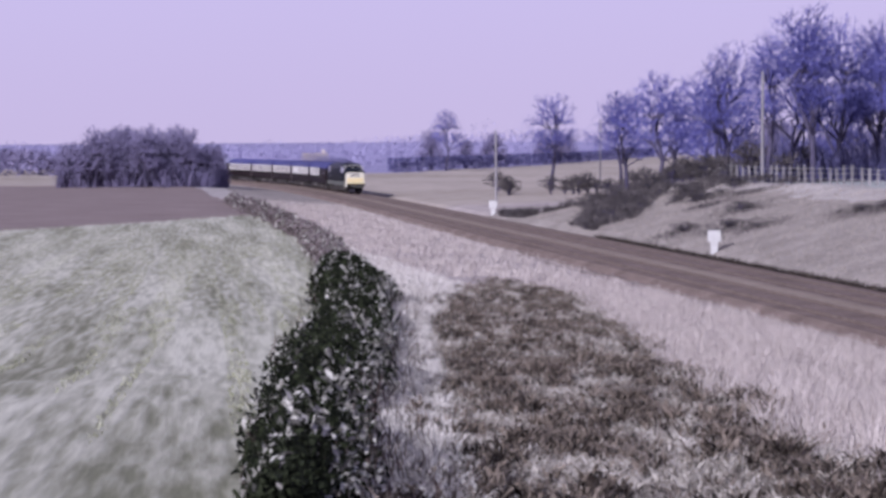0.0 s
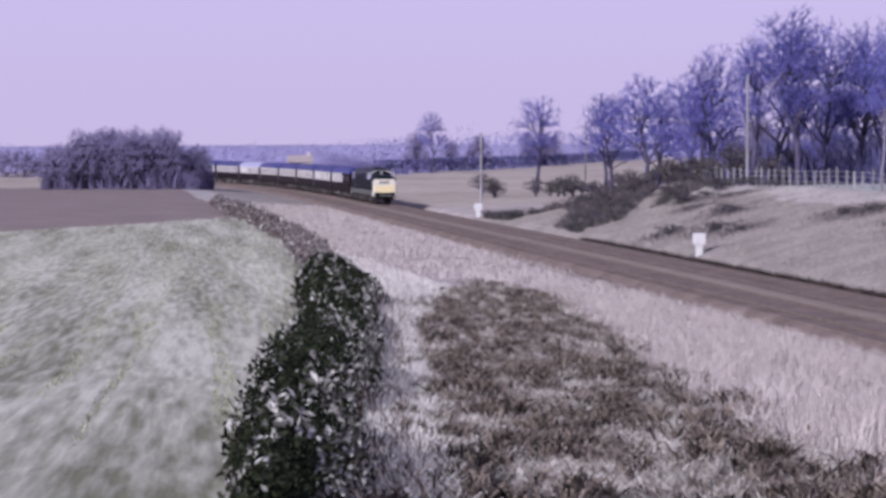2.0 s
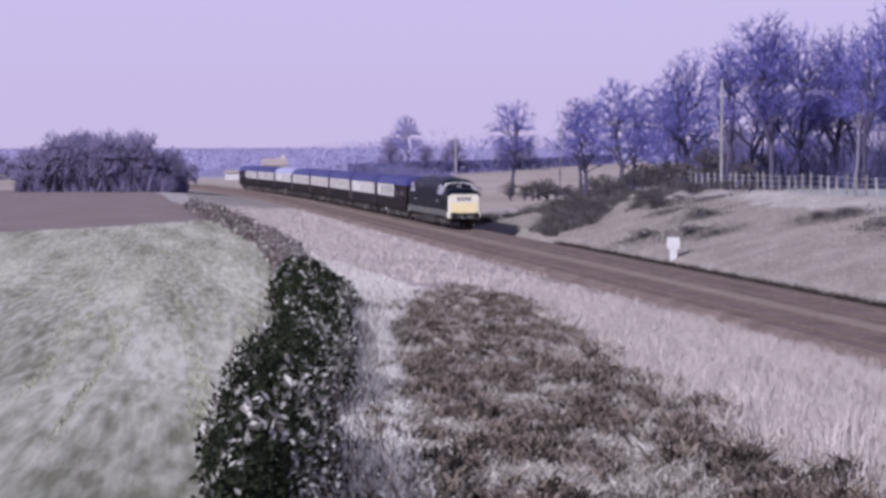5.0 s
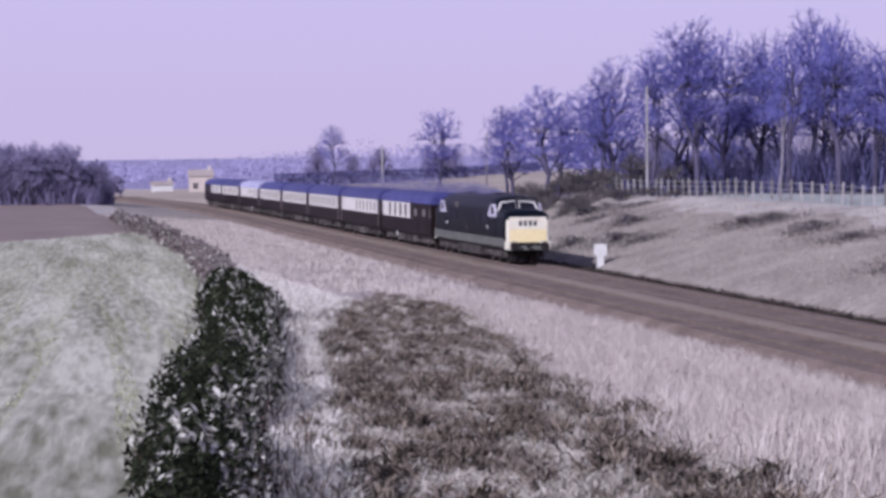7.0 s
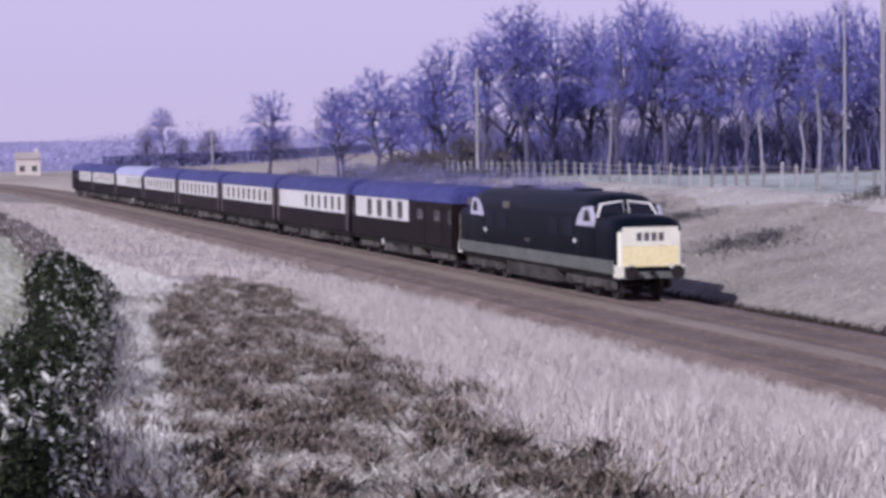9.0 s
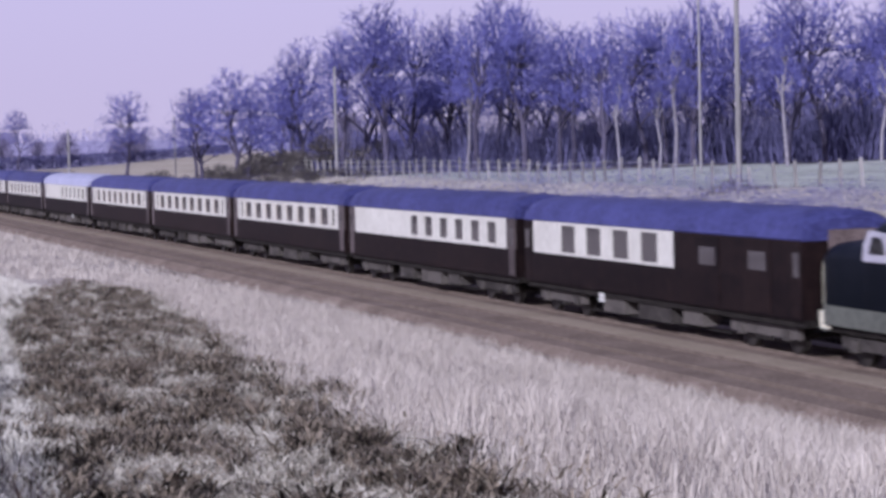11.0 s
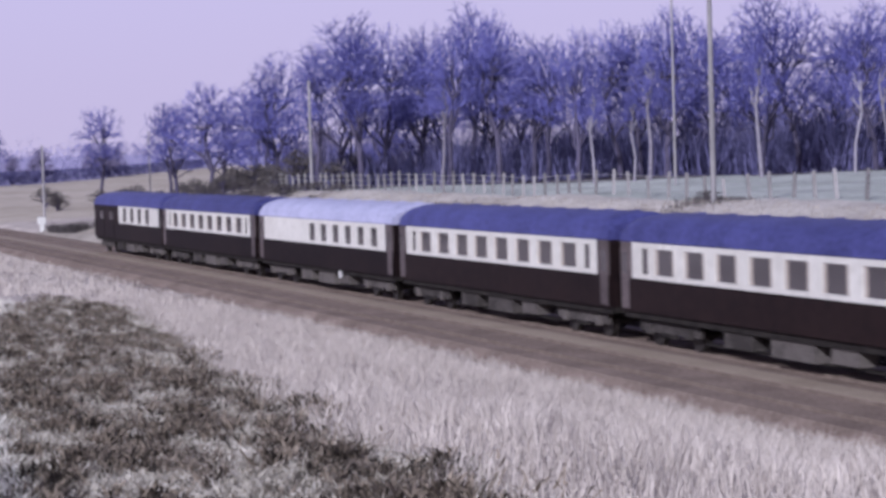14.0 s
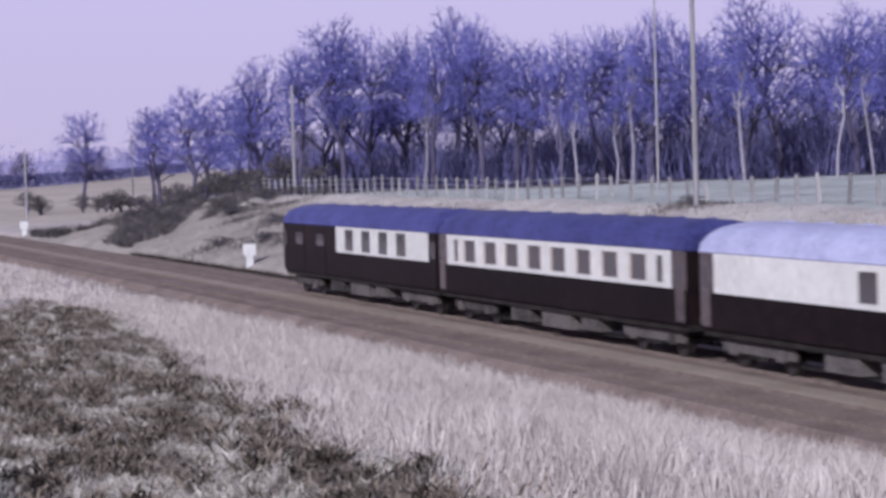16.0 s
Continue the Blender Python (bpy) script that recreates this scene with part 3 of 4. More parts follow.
def coach(label, kind, pale=False):
    """Windows: (centre, width) along the body, measured from its middle; kind: parlour, kitchen, brake_front, brake_rear."""
    half_len = 9.75
    c = thing("railway_coach", label, "railway coach", group="coaches of the train")
    if kind == "parlour":
        wins = [(-8.05, 0.55)] + [(-6.75 + 1.93 * i, 1.36) for i in range(8)] + [(8.2, 0.55)]
    elif kind == "kitchen":
        wins = [(-1.1 + 1.72 * i, 1.0) for i in range(6)]
    else:
        wins = [(-5.9 + 2.1 * i, 1.3) for i in range(4)]
    flip = -1 if kind == "brake_rear" else 1
    end_paint = UMBER if kind.startswith("brake") else VESTIBULE
    cream = (-half_len, half_len)
    if kind.startswith("brake"):
        cream = (-half_len, 2.9)
    for side in (-1, 1):
        y0, y1 = sorted((side * (HALF - 0.06), side * HALF))
        low = Build().box(-half_len, half_len, y0, y1, 0.98, WAIST)
        part("lower_panel", low, UMBER, c)
        up = Build()
        wz0, wz1 = (WAIST + 0.05, CANT - 0.05) if kind.startswith("brake") else (WAIST + 0.10, CANT - 0.12)
        spans = sorted((flip * wc - ww / 2, flip * wc + ww / 2) for wc, ww in wins)
        ca, cb = sorted((flip * cream[0], flip * cream[1]))
        up.box(ca + 0.8, cb - 0.8, y0, y1, WAIST, wz0).box(ca + 0.8, cb - 0.8, y0, y1, wz1, CANT)
        edge = ca + 0.8
        for a, b in spans:
            up.box(edge, a, y0, y1, wz0, wz1)
            edge = b
        up.box(edge, cb - 0.8, y0, y1, wz0, wz1)
        part("upper_panel", up, CREAM, c, "cream upper panel")
        part("vestibule_panel", Build().box(-half_len, ca + 0.8, y0, y1, WAIST, CANT), end_paint, c, "umber vestibule panel")
        part("vestibule_panel", Build().box(cb - 0.8, half_len, y0, y1, WAIST, CANT), end_paint, c, "umber vestibule panel")
        for a, b in spans:
            w = part("window", Build().box(a, b, side * (HALF - 0.045) - 0.008, side * (HALF - 0.045) + 0.008, wz0, wz1), PANE, c, "dark glass window")
            f = Build()
            yy = sorted((side * (HALF - 0.03), side * (HALF + 0.012)))
            f.box(a, a + 0.04, *yy, wz0, wz1).box(b - 0.04, b, *yy, wz0, wz1).box(a + 0.04, b - 0.04, *yy, wz1 - 0.04, wz1).box(a + 0.04, b - 0.04, *yy, wz0, wz0 + 0.04)
            part("window_frame", f, CREAM, w)
            if kind == "parlour" and b - a > 1:
                for cx in (a + 0.12, b - 0.12):
                    part("curtain", Build().box(cx - 0.09, cx + 0.09, *sorted((side * (HALF - 0.036), side * (HALF - 0.03))), wz0 + 0.05, wz1 - 0.05), CURTAIN, w)
        for dx in (-half_len + 0.30, half_len - 0.30):
            ypair = sorted((side * HALF, side * (HALF + 0.012)))
            d = part("door", Build().box(dx - 0.27, dx + 0.27, *ypair, 1.05, CANT - 0.06), end_paint, c, "umber end door")
            yg = sorted((side * (HALF + 0.012), side * (HALF + 0.018)))
            part("door_window", Build().box(dx - 0.16, dx + 0.16, *yg, WAIST + 0.12, CANT - 0.3), PANE, d)
        if kind.startswith("brake"):
            for dx in (4.3, 7.3):
                ypair = sorted((side * HALF, side * (HALF + 0.014)))
                d = part("luggage_door", Build().box(flip * dx - 0.75, flip * dx + 0.75, *ypair, 1.05, CANT - 0.06), UMBER, c)
                yg = sorted((side * (HALF + 0.014), side * (HALF + 0.02)))
                part("door_window", Build().box(flip * dx - 0.5, flip * dx + 0.5, *yg, WAIST + 0.2, CANT - 0.35), PANE, d)
    for e in (-1, 1):
        xa, xb = sorted((e * half_len, e * (half_len - 0.06)))
        part("end_wall", Build().box(xa, xb, -HALF + 0.06, HALF - 0.06, 0.98, CANT + 0.3), UMBER, c)
        xa, xb = sorted((e * half_len, e * (half_len + 0.33)))
        part("gangway", Build().box(xa, xb, -0.62, 0.62, 1.05, 3.25), GANG, c, "folded canvas gangway")
        buffers(c, e * half_len, e)
    L = half_len + 0.02
    rings = [roof_ring(-L, 0.5), roof_ring(-L + 0.25, 0.68), roof_ring(-L + 0.8, 0.74), roof_ring(L - 0.8, 0.74), roof_ring(L - 0.25, 0.68), roof_ring(L, 0.5)]
    part("roof", Build().loft(rings), ROOFPALE if pale else ROOF, c, "pale grey roof" if pale else "dark blue-grey roof", smooth=True)
    for i in range(9):
        part("roof_vent", Build().box(-8 + 2 * i - 0.16, -8 + 2 * i + 0.16, 0.25, 0.5, CANT + 0.72, CANT + 0.81), ROOFPALE if pale else ROOF, c)
    part("underframe", Build().box(-half_len, half_len, -1.15, 1.15, 0.80, 0.98).box(-half_len, half_len, -1.28, -1.20, 0.78, 0.98).box(-half_len, half_len, 1.20, 1.28, 0.78, 0.98), UNDER, c)
    for x, w, z in ((-2.6, 1.6, 0.34), (0.4, 2.3, 0.30), (3.0, 1.3, 0.38)):
        for side in (-1, 1):
            yy = sorted((side * 0.70, side * 1.22))
            part("battery_box", Build().box(x - w / 2, x + w / 2, *yy, z, 0.78), BOX, c)
    part("truss_rod", Build().box(-5.0, 5.0, -1.0, -0.92, 0.26, 0.32).box(-5.0, 5.0, 0.92, 1.0, 0.26, 0.32), UNDER, c)
    for x in (-7.1, 7.1):
        bogie(c, x)
    if pale or kind == "brake_front":
        xm = 2.6 if pale else -3.4
        part("lamp_plate", Build().box(xm - 0.20, xm + 0.20, -1.30, -1.27, 0.62, 0.9), WHITE, c, "small white plate below the body")
    return c


def loco_ring(x, half, top, low=1.0, shoulder=0.42):
    pts = [(half - 0.05, low), (half, low + 0.12), (half, top - shoulder), (half * 0.985, top - shoulder * 0.72), (half * 0.9, top - shoulder * 0.36), (half * 0.68, top - shoulder * 0.1), (half * 0.3, top)]
    return [(x, y, z) for y, z in pts] + [(x, -y, z) for y, z in reversed(pts)]


def slanted(ring, lean_from, lean):
    return [(x + lean * max(0.0, z - lean_from), y, z) for x, y, z in ring]


def locomotive():
    l = thing("diesel_locomotive", "dark green diesel locomotive with yellow nose panel hauling coaches", "locomotive")
    W = 1.34
    body = [slanted(loco_ring(-8.15, W - 0.02, 3.62, shoulder=0.75), 2.5, 0.45), slanted(loco_ring(-7.7, W, 3.74, shoulder=0.8), 2.5, 0.25), loco_ring(-6.6, W, 3.82, shoulder=0.85), loco_ring(0, W, 3.84, shoulder=0.85), loco_ring(6.6, W, 3.82, shoulder=0.85), slanted(loco_ring(7.7, W, 3.74, shoulder=0.8), 2.5, -0.25), slanted(loco_ring(8.15, W - 0.02, 3.62, shoulder=0.75), 2.5, -0.45)]
    part("body", Build().loft(body), GREEN, l, "dark brunswick green body", smooth=True)
    part("roof_panel", Build().loft([[(x, y * 0.80, 3.60 + 0.255 * (1 - (y / 1.0) ** 2)) for y in (-1, -0.66, -0.33, 0, 0.33, 0.66, 1)] + [(x, 0.8, 3.3), (x, -0.8, 3.3)] for x in (-6.4, 6.4)]), ROOFGREY, l, "dark grey roof panel", smooth=True)
    for x in (-4.2, 3.6):
        part("exhaust_vent", Build().box(x - 0.7, x + 0.7, -0.35, 0.35, 3.82, 3.93), ROOFGREY, l)
    for i, x in enumerate((-5.2, -3.4, 3.4, 5.2)):
        for side in (-1, 1):
            g = part("radiator_grille", Build().box(x - 0.55, x + 0.55, *sorted((side * 1.335, side * 1.352)), 2.2, 2.85), ROOFGREY, l)
            for k in range(5):
                part("slat", Build().box(x - 0.5, x + 0.5, *sorted((side * 1.352, side * 1.362)), 2.26 + 0.12 * k, 2.31 + 0.12 * k), GREEN, g)
    for e in (-1, 1):
        nose = []
        for x, half, top, sh in ((7.9, W - 0.03, 3.10, 0.5), (9.3, W - 0.05, 3.08, 0.48), (10.0, W - 0.07, 3.01, 0.42), (10.22, W - 0.12, 2.88, 0.36), (10.30, W - 0.20, 2.80, 0.32)):
            nose.append([(e * q, y, z) for q, y, z in loco_ring(x, half, top, shoulder=sh)])
        if e < 0:
            nose = [list(reversed(r)) for r in nose]
        part("nose", Build().loft(nose), GREEN, l, "rounded dark green nose", smooth=True)
        xa, xb = sorted((e * 10.302, e * 10.318))
        panel = part("warning_panel", Build().box(xa, xb, -1.06, 1.06, 1.24, 1.98), YELLOW, l, "yellow warning panel")
        head = part("headcode_box", Build().box(xa, xb, -1.06, 1.06, 1.984, 2.66), NOSEPALE, l, "pale headcode box with dark characters")
        xc, xd = sorted((e * 10.318, e * 10.322))
        for i in range(4):
            yb = -0.52 + 0.28 * i
            part("marking", Build().box(xc, xd, yb, yb + 0.19, 2.16, 2.46), DARK, head)
        xs = sorted((e * 10.0, e * 10.36))
        part("buffer_beam", Build().box(*xs, -1.25, 1.25, 0.82, 1.06), LIME, l, "pale grey-green valance")
        buffers(l, e * 10.3, e)
        for side in (-1, 1):
            surround = Build()
            # arched pale surround of the cab side window, violet reflection in its colour
            outer = [(e * 6.05, 2.62), (e * 6.35, 3.02), (e * 6.85, 3.3), (e * 7.72, 3.36), (e * 7.98, 3.0), (e * 8.03, 2.62)]
            rings = [[(x, y, z) for x, z in outer] for y in (side * 1.25, side * 1.356)]
            surround.loft(rings if side * e > 0 else list(reversed(rings)))
            sr = part("cab_window_surround", surround, CABPALE, l, "pale cab window surround tinted by a violet reflection")
            inner = [(e * 6.95, 2.80), (e * 7.0, 3.02), (e * 7.12, 3.2), (e * 7.5, 3.23), (e * 7.68, 2.98), (e * 7.7, 2.80)]
            rings = [[(x, y, z) for x, z in inner] for y in (side * 1.30, side * 1.364)]
            part("cab_side_window", Build().loft(rings if side * e > 0 else list(reversed(rings))), CABPANE, sr)
            # windscreen with pale frame on the sloping cab front
            for nm, mat, grow, proud, par in (("windscreen_frame", CREAM, 0.032, 0.03, l), ("windscreen", CABPANE, 0.0, 0.05, None)):
                pts = [(side * (0.12 - grow), 2.98 - grow), (side * (1.12 + grow * 3.2), 2.98 - grow), (side * (0.90 + grow * 3.2), 3.40 + grow * 1.8), (side * (0.12 - grow), 3.50 + grow * 1.8)]
                r0 = [(e * (8.10 - 0.45 * (z - 2.5)), y, z) for y, z in pts]
                r1 = [(e * (8.15 + proud - 0.45 * (z - 2.5)), y, z) for y, z in pts]
                rr = [r0, r1] if side * e > 0 else [r1, r0]
                o = part(nm, Build().loft(rr), mat, par or frame_part)
                frame_part = o if nm == "windscreen_frame" else frame_part
            # pale strip added for the highlight where the nose rounds off
            arc = [(10.318, 1.05), (10.318, 1.12), (10.275, 1.19), (10.24, 1.225), (10.225, 1.19), (10.25, 1.16), (10.29, 1.10), (10.29, 1.05)]
            rings = [[(e * q, side * w, z) for q, w in arc] for z in (1.24, 2.50)]
            part("nose_edge_highlight", Build().loft(rings if side * e > 0 else list(reversed(rings))), NOSEPALE, l, "pale highlight along the rounded edge of the nose panel")
            part("lower_cowl", Build().box(*sorted((e * 9.9, e * 10.37)), *sorted((side * 1.02, side * 1.27)), 0.86, 1.3), NOSEPALE, l, "pale lower nose corner")
            part("marker_light", Build().tube((e * 10.3, side * 0.8, 1.25), (e * 10.345, side * 0.8, 1.25), 0.09, 0.09, 12), WHITE, l)
    for side in (-1, 1):
        ys = sorted((side * 1.337, side * 1.346))
        part("lower_stripe", Build().box(-10.0, 10.0, *sorted((side * 1.22, side * 1.352)), 0.98, 1.46), LIME, l, "pale green lower body stripe")
        part("works_plate", Build().box(-0.4, 0.4, *ys, 1.75, 1.9), BOX, l, "small pale plate")
        part("cab_number", Build().box(5.7, 6.3, *ys, 1.95, 2.1), WHITE, l, "small pale plate")
        part("cab_number", Build().box(-6.3, -5.7, *ys, 1.95, 2.1), WHITE, l, "small pale plate")
        for x in (-6.35, 6.35):
            part("cab_door", Build().box(x - 0.28, x + 0.28, *sorted((side * 1.34, side * 1.354)), 1.48, 2.5), GREEN, l)
        part("roof_hatch", Build().box(-3.3, -2.4, *sorted((side * 1.29, side * 1.349)), 3.02, 3.3), BOX, l, "grey air intake")
        part("fuel_tank", Build().box(-3.2, 3.2, *sorted((side * 0.55, side * 1.22)), 0.32, 0.84), BOX, l)
    part("underframe", Build().box(-10.0, 10.0, -1.2, 1.2, 0.80, 1.0), UNDER, l)
    for x in (-6.85, 6.85):
        bogie(l, x, 4.1, 0.55, 3)
    return l


LOCO = locomotive()
KINDS = [("brake_front", "umber and cream brake coach behind the locomotive", False), ("kitchen", "umber and cream kitchen coach, half blank-sided", False),
         ("parlour", "umber and cream parlour coach with a row of windows", False), ("parlour", "umber and cream parlour coach with a row of windows", False),
         ("parlour", "umber and cream parlour coach with a row of windows", False), ("kitchen", "umber and cream kitchen coach with a pale roof", True),
         ("parlour", "umber and cream parlour coach with a row of windows", False), ("brake_rear", "umber and cream brake coach at the tail", False)]
COACHES = []
_first = {}
for kind, label, pale in KINDS:
    key = (kind, pale)
    if key in _first:
        c = copy_thing(_first[key], Matrix.Identity(4))
    else:
        c = _first[key] = coach(label, kind, pale)
    COACHES.append(c)


# ---- lineside things ----
def stand(x, y, turn=0.0, sink=0.03):
    return pose(x, y, height1(x, y) - sink, 0, 0, turn)


def telegraph_pole(x, y, tall, arms, turn, label, r=0.13):
    p = thing("telegraph_pole", label, "telegraph pole", stand(x, y, turn, 0.1), "line of poles")
    part("pole", Build().tube((0, 0, 0), (0, 0, tall), r, r * 0.75, 10), POLE, p, smooth=True)
    for i in range(arms):
        z = tall - 0.35 - 0.45 * i
        a = part("crossarm", Build().box(-0.7, 0.7, -0.16, -0.06, z, z + 0.1), POLE, p)
        for k in range(6):
            xx = -0.6 + 0.24 * k
            part("insulator", Build().tube((xx, -0.11, z + 0.1), (xx, -0.11, z + 0.28), 0.07, 0.045, 8), CERAMIC, a)
    return p


telegraph_pole(5.3, 217, 7.9, 0, 172, "slim pale telegraph pole beside the track")
telegraph_pole(24.5, 167, 8.6, 0, 172, "grey weathered pole standing at the fence")
telegraph_pole(21.7, 300, 9.6, 0, 172, "slim dark pole in the far field", 0.12)
telegraph_pole(32.8, 96, 11.5, 2, 172, "tall pale telegraph pole in front of the wood", 0.14)
telegraph_pole(45.5, 141, 14.5, 1, 172, "tall slim telegraph pole in front of the wood", 0.09)


def marker_post(x, y, tall, wide, label):
    m = thing("lineside_marker", label, "marker post", stand(x, y, 172))
    part("post", Build().box(-wide * 0.28, wide * 0.28, -0.15, 0.15, -0.1, tall * 0.5), WHITE, m)
    part("board", Build().box(-wide / 2, wide / 2, -0.18, 0.18, tall * 0.5, tall), WHITE, m, "white board")
    part("cap", Build().box(-wide / 2 - 0.03, wide / 2 + 0.03, -0.21, 0.21, tall, tall + 0.05), POST, m)
    return m


marker_post(15.55, 124.7, 1.32, 0.74, "squat white lineside cabinet beside the track")
marker_post(4.65, 201, 1.3, 0.75, "small white marker board beside the far track")


def build_fence():
    f = thing("fence", "weathered pale post and wire fence along the wood", "fence")
    posts = []
    s = -112.0
    rng = random.Random(3)
    me = [mesh_of("post", Build().loft([[(q * r, w * r, z) for q, w in ((-1, -1), (1, -1), (1, 1), (-1, 1))] for z, r in ((0, 0.085), (1.28, 0.075), (1.36, 0.03))]), POST) for _ in range(1)]
    while s < 30:
        x, y = map(float, line_at(s, 21.5))
        tall = rng.uniform(0.88, 1.1)
        part("post", me[0], POST, f, at=pose(x, y, height1(x, y) - 0.08, rng.uniform(-4, 4), rng.uniform(-4, 4), 172) @ Matrix.Diagonal((1, 1, tall, 1)))
        posts.append(Vector((x, y, height1(x, y))))
        s += rng.uniform(1.5, 2.1) if s < -45 else rng.uniform(1.9, 2.6)
    for h in (0.35, 0.75, 1.1):
        b = Build()
        for a, c in zip(posts[:-1], posts[1:]):
            b.tube(a + Vector((0, 0, h)), c + Vector((0, 0, h)), 0.022, 0.022, 4, False)
        part("wire", b, WIRE, f)


build_fence()


# ---- trees ----
def spike(b, p, q, r):
    """A twig: three sides that meet at the tip."""
    w = (q - p).normalized()
    u = w.orthogonal().normalized() * r
    t = w.cross(u)
    n = len(b.v)
    b.v += [tuple(p + u), tuple(p - u * 0.5 + t * 0.87), tuple(p - u * 0.5 - t * 0.87), tuple(q)]
    b.f += [[n, n + 1, n + 3], [n + 1, n + 2, n + 3], [n + 2, n, n + 3]]


def grow_tree(seed, tall, wide, bole, tips, twig, lobes=7, lift=0.0):
    """Bare winter tree: its twigs end in the lobes of a domed crown, gathered limb by limb down to the trunk."""
    rng = random.Random(seed)
    trunk, crown = Build(), Build()
    high = tall - bole
    heads = []
    for i in range(lobes):
        a = 2.4 * i + rng.uniform(-0.4, 0.4)
        f = (i + 0.5) / lobes
        out = wide * 0.5 * (0.68 - 0.52 * f) * rng.uniform(0.8, 1.15)
        heads.append((Vector((out * math.cos(a), out * math.sin(a), bole + high * (0.24 + 0.54 * f + lift * rng.random()))), wide * rng.uniform(0.20, 0.27), high * rng.uniform(0.17, 0.23)))
    ends = []
    for i in range(tips):
        c, rw, rh = heads[rng.randrange(lobes)]
        d = Vector((rng.gauss(0, 1), rng.gauss(0, 1), rng.gauss(0.15, 1))).normalized() * rng.random() ** 0.42
        ends.append(c + Vector((d.x * rw, d.y * rw, d.z * rh)))
    thick = lambda n: twig * max(1, n) ** 0.31

    def bough(p, pts, level):
        n = len(pts)
        if n <= 3:
            for q in pts:
                spike(crown, p, q, twig)
            return
        seeds = rng.sample(pts, 3 if n > 40 or rng.random() < 0.4 else 2)
        for q in seeds[1:]:
            if (q - seeds[0]).length < 1e-4:
                return
        groups = [[] for _ in seeds]
        for q in pts:
            groups[min(range(len(seeds)), key=lambda k: (q - seeds[k]).length_squared)].append(q)
        for g in groups:
            if not g:
                continue
            c = sum(g, Vector()) / len(g)
            f = 0.42 if level < 2 else 0.55
            e = p.lerp(c, f)
            bend = (e - p).length * 0.13
            m = p.lerp(e, 0.5) + Vector((rng.gauss(0, bend), rng.gauss(0, bend), -bend * 0.4 + rng.gauss(0, bend)))
            r0, r1 = thick(len(g)), thick(len(g)) * 0.82
            k = 5 if level < 2 else 3
            if level < 4:
                wood = trunk if level < 2 else crown
                wood.tube(p, m, r0, (r0 + r1) / 2, k, False)
                wood.tube(m, e, (r0 + r1) / 2, r1, k, False)
            else:
                crown.tube(p, e, r0, r1, 3, False)
            bough(e, g, level + 1)

    r = thick(tips)
    pts = [Vector((0, 0, -0.12)), Vector((rng.gauss(0, 0.04) * bole, rng.gauss(0, 0.04) * bole, bole * 0.5)), Vector((rng.gauss(0, 0.06) * bole, rng.gauss(0, 0.06) * bole, bole * 1.02))]
    for i, (ra, rb) in enumerate(((r * 1.25, r), (r, r * 0.9))):
        trunk.tube(pts[i], pts[i + 1], ra, rb, 8, False)
    # the leader goes on into the crown
    lead = pts[2] + Vector((rng.gauss(0, 0.05) * high, rng.gauss(0, 0.05) * high, high * 0.30))
    trunk.tube(pts[2], lead, r * 0.9, r * 0.55, 7, False)
    low = [q for q in ends if q.z < bole + high * 0.45]
    bough(pts[2], low, 0)
    bough(lead, [q for q in ends if q.z >= bole + high * 0.45], 0)
    return trunk, crown


def tree_model(seed, tall, wide, bole, tips, twig, label, group, mat=None, bark=None, lobes=7, lift=0.0):
    trunk, crown = grow_tree(seed, tall, wide, bole, tips, twig, lobes, lift)
    t = thing("tree", label, "tree", group=group)
    part("trunk", trunk, bark or BARK, t, smooth=True)
    part("crown", crown, mat or BRANCH, t, "bare twiggy crown")
    return t


def plant(models, places, seed, size=(0.85, 1.15), flat=1.0):
    """The models stand at the first places; copies at the rest."""
    rng = random.Random(seed)
    for i, (x, y) in enumerate(places):
        k = rng.uniform(*size)
        m = stand(x, y, rng.uniform(0, 360), 0.05)
        if i < len(models):
            models[i].matrix_basis = m @ Matrix.Diagonal((k, k, k * flat, 1))
        else:
            ob = copy_thing(models[rng.randrange(len(models))], m)
            ob.scale = (k, k, k * flat * rng.uniform(0.92, 1.1))


WOOD = [tree_model(20 + i, 14.0, (7.6, 8.8, 6.8, 8.2, 6.0)[i], (2.6, 3.2, 3.8, 2.2, 3.4)[i], 2300, 0.0185, "tall bare winter tree at the edge of the wood", "trees of the wood", lobes=(10, 11, 9, 12, 8)[i]) for i in range(5)]
rng_w = random.Random(8)
spots = [(25.5, 202), (24.5, 188)]
for k in range(62):
    f, back = ((k + rng_w.random()) / 62) ** 1.05, 46 * rng_w.random() ** 1.4
    spots.append((24 + 62 * f + 0.28 * back, 172 - 34 * f + back + rng_w.uniform(-2, 2)))
plant(WOOD, [p for p in spots if p[0] < 31], 4, (0.88, 1.10))
plant([copy_thing(WOOD[i], Matrix.Identity(4)) for i in (0, 2, 4)], [p for p in spots if 31 <= p[0] < 46], 14, (0.88, 1.10))
plant([copy_thing(WOOD[i], Matrix.Identity(4)) for i in (1, 3)], [p for i, p in enumerate(spots) if p[0] >= 46 and i % 4], 24, (0.85, 1.08))

# slim pale-barked trees along the wood's edge
BIRCH = [tree_model(41 + i, 10.5, 3.0, 5.0, 700, 0.015, "slim pale-barked bare tree at the wood's edge", "pale-barked trees", bark=BIRCHBARK, lobes=5) for i in range(2)]
plant(BIRCH, [(162 * math.sin(radians(a)), 162 * math.cos(radians(a)) - 6) for a in (11.3, 15.2, 16.2, 16.6, 19.4, 21.7, 22.6, 23.6)], 9, (0.7, 1.1))

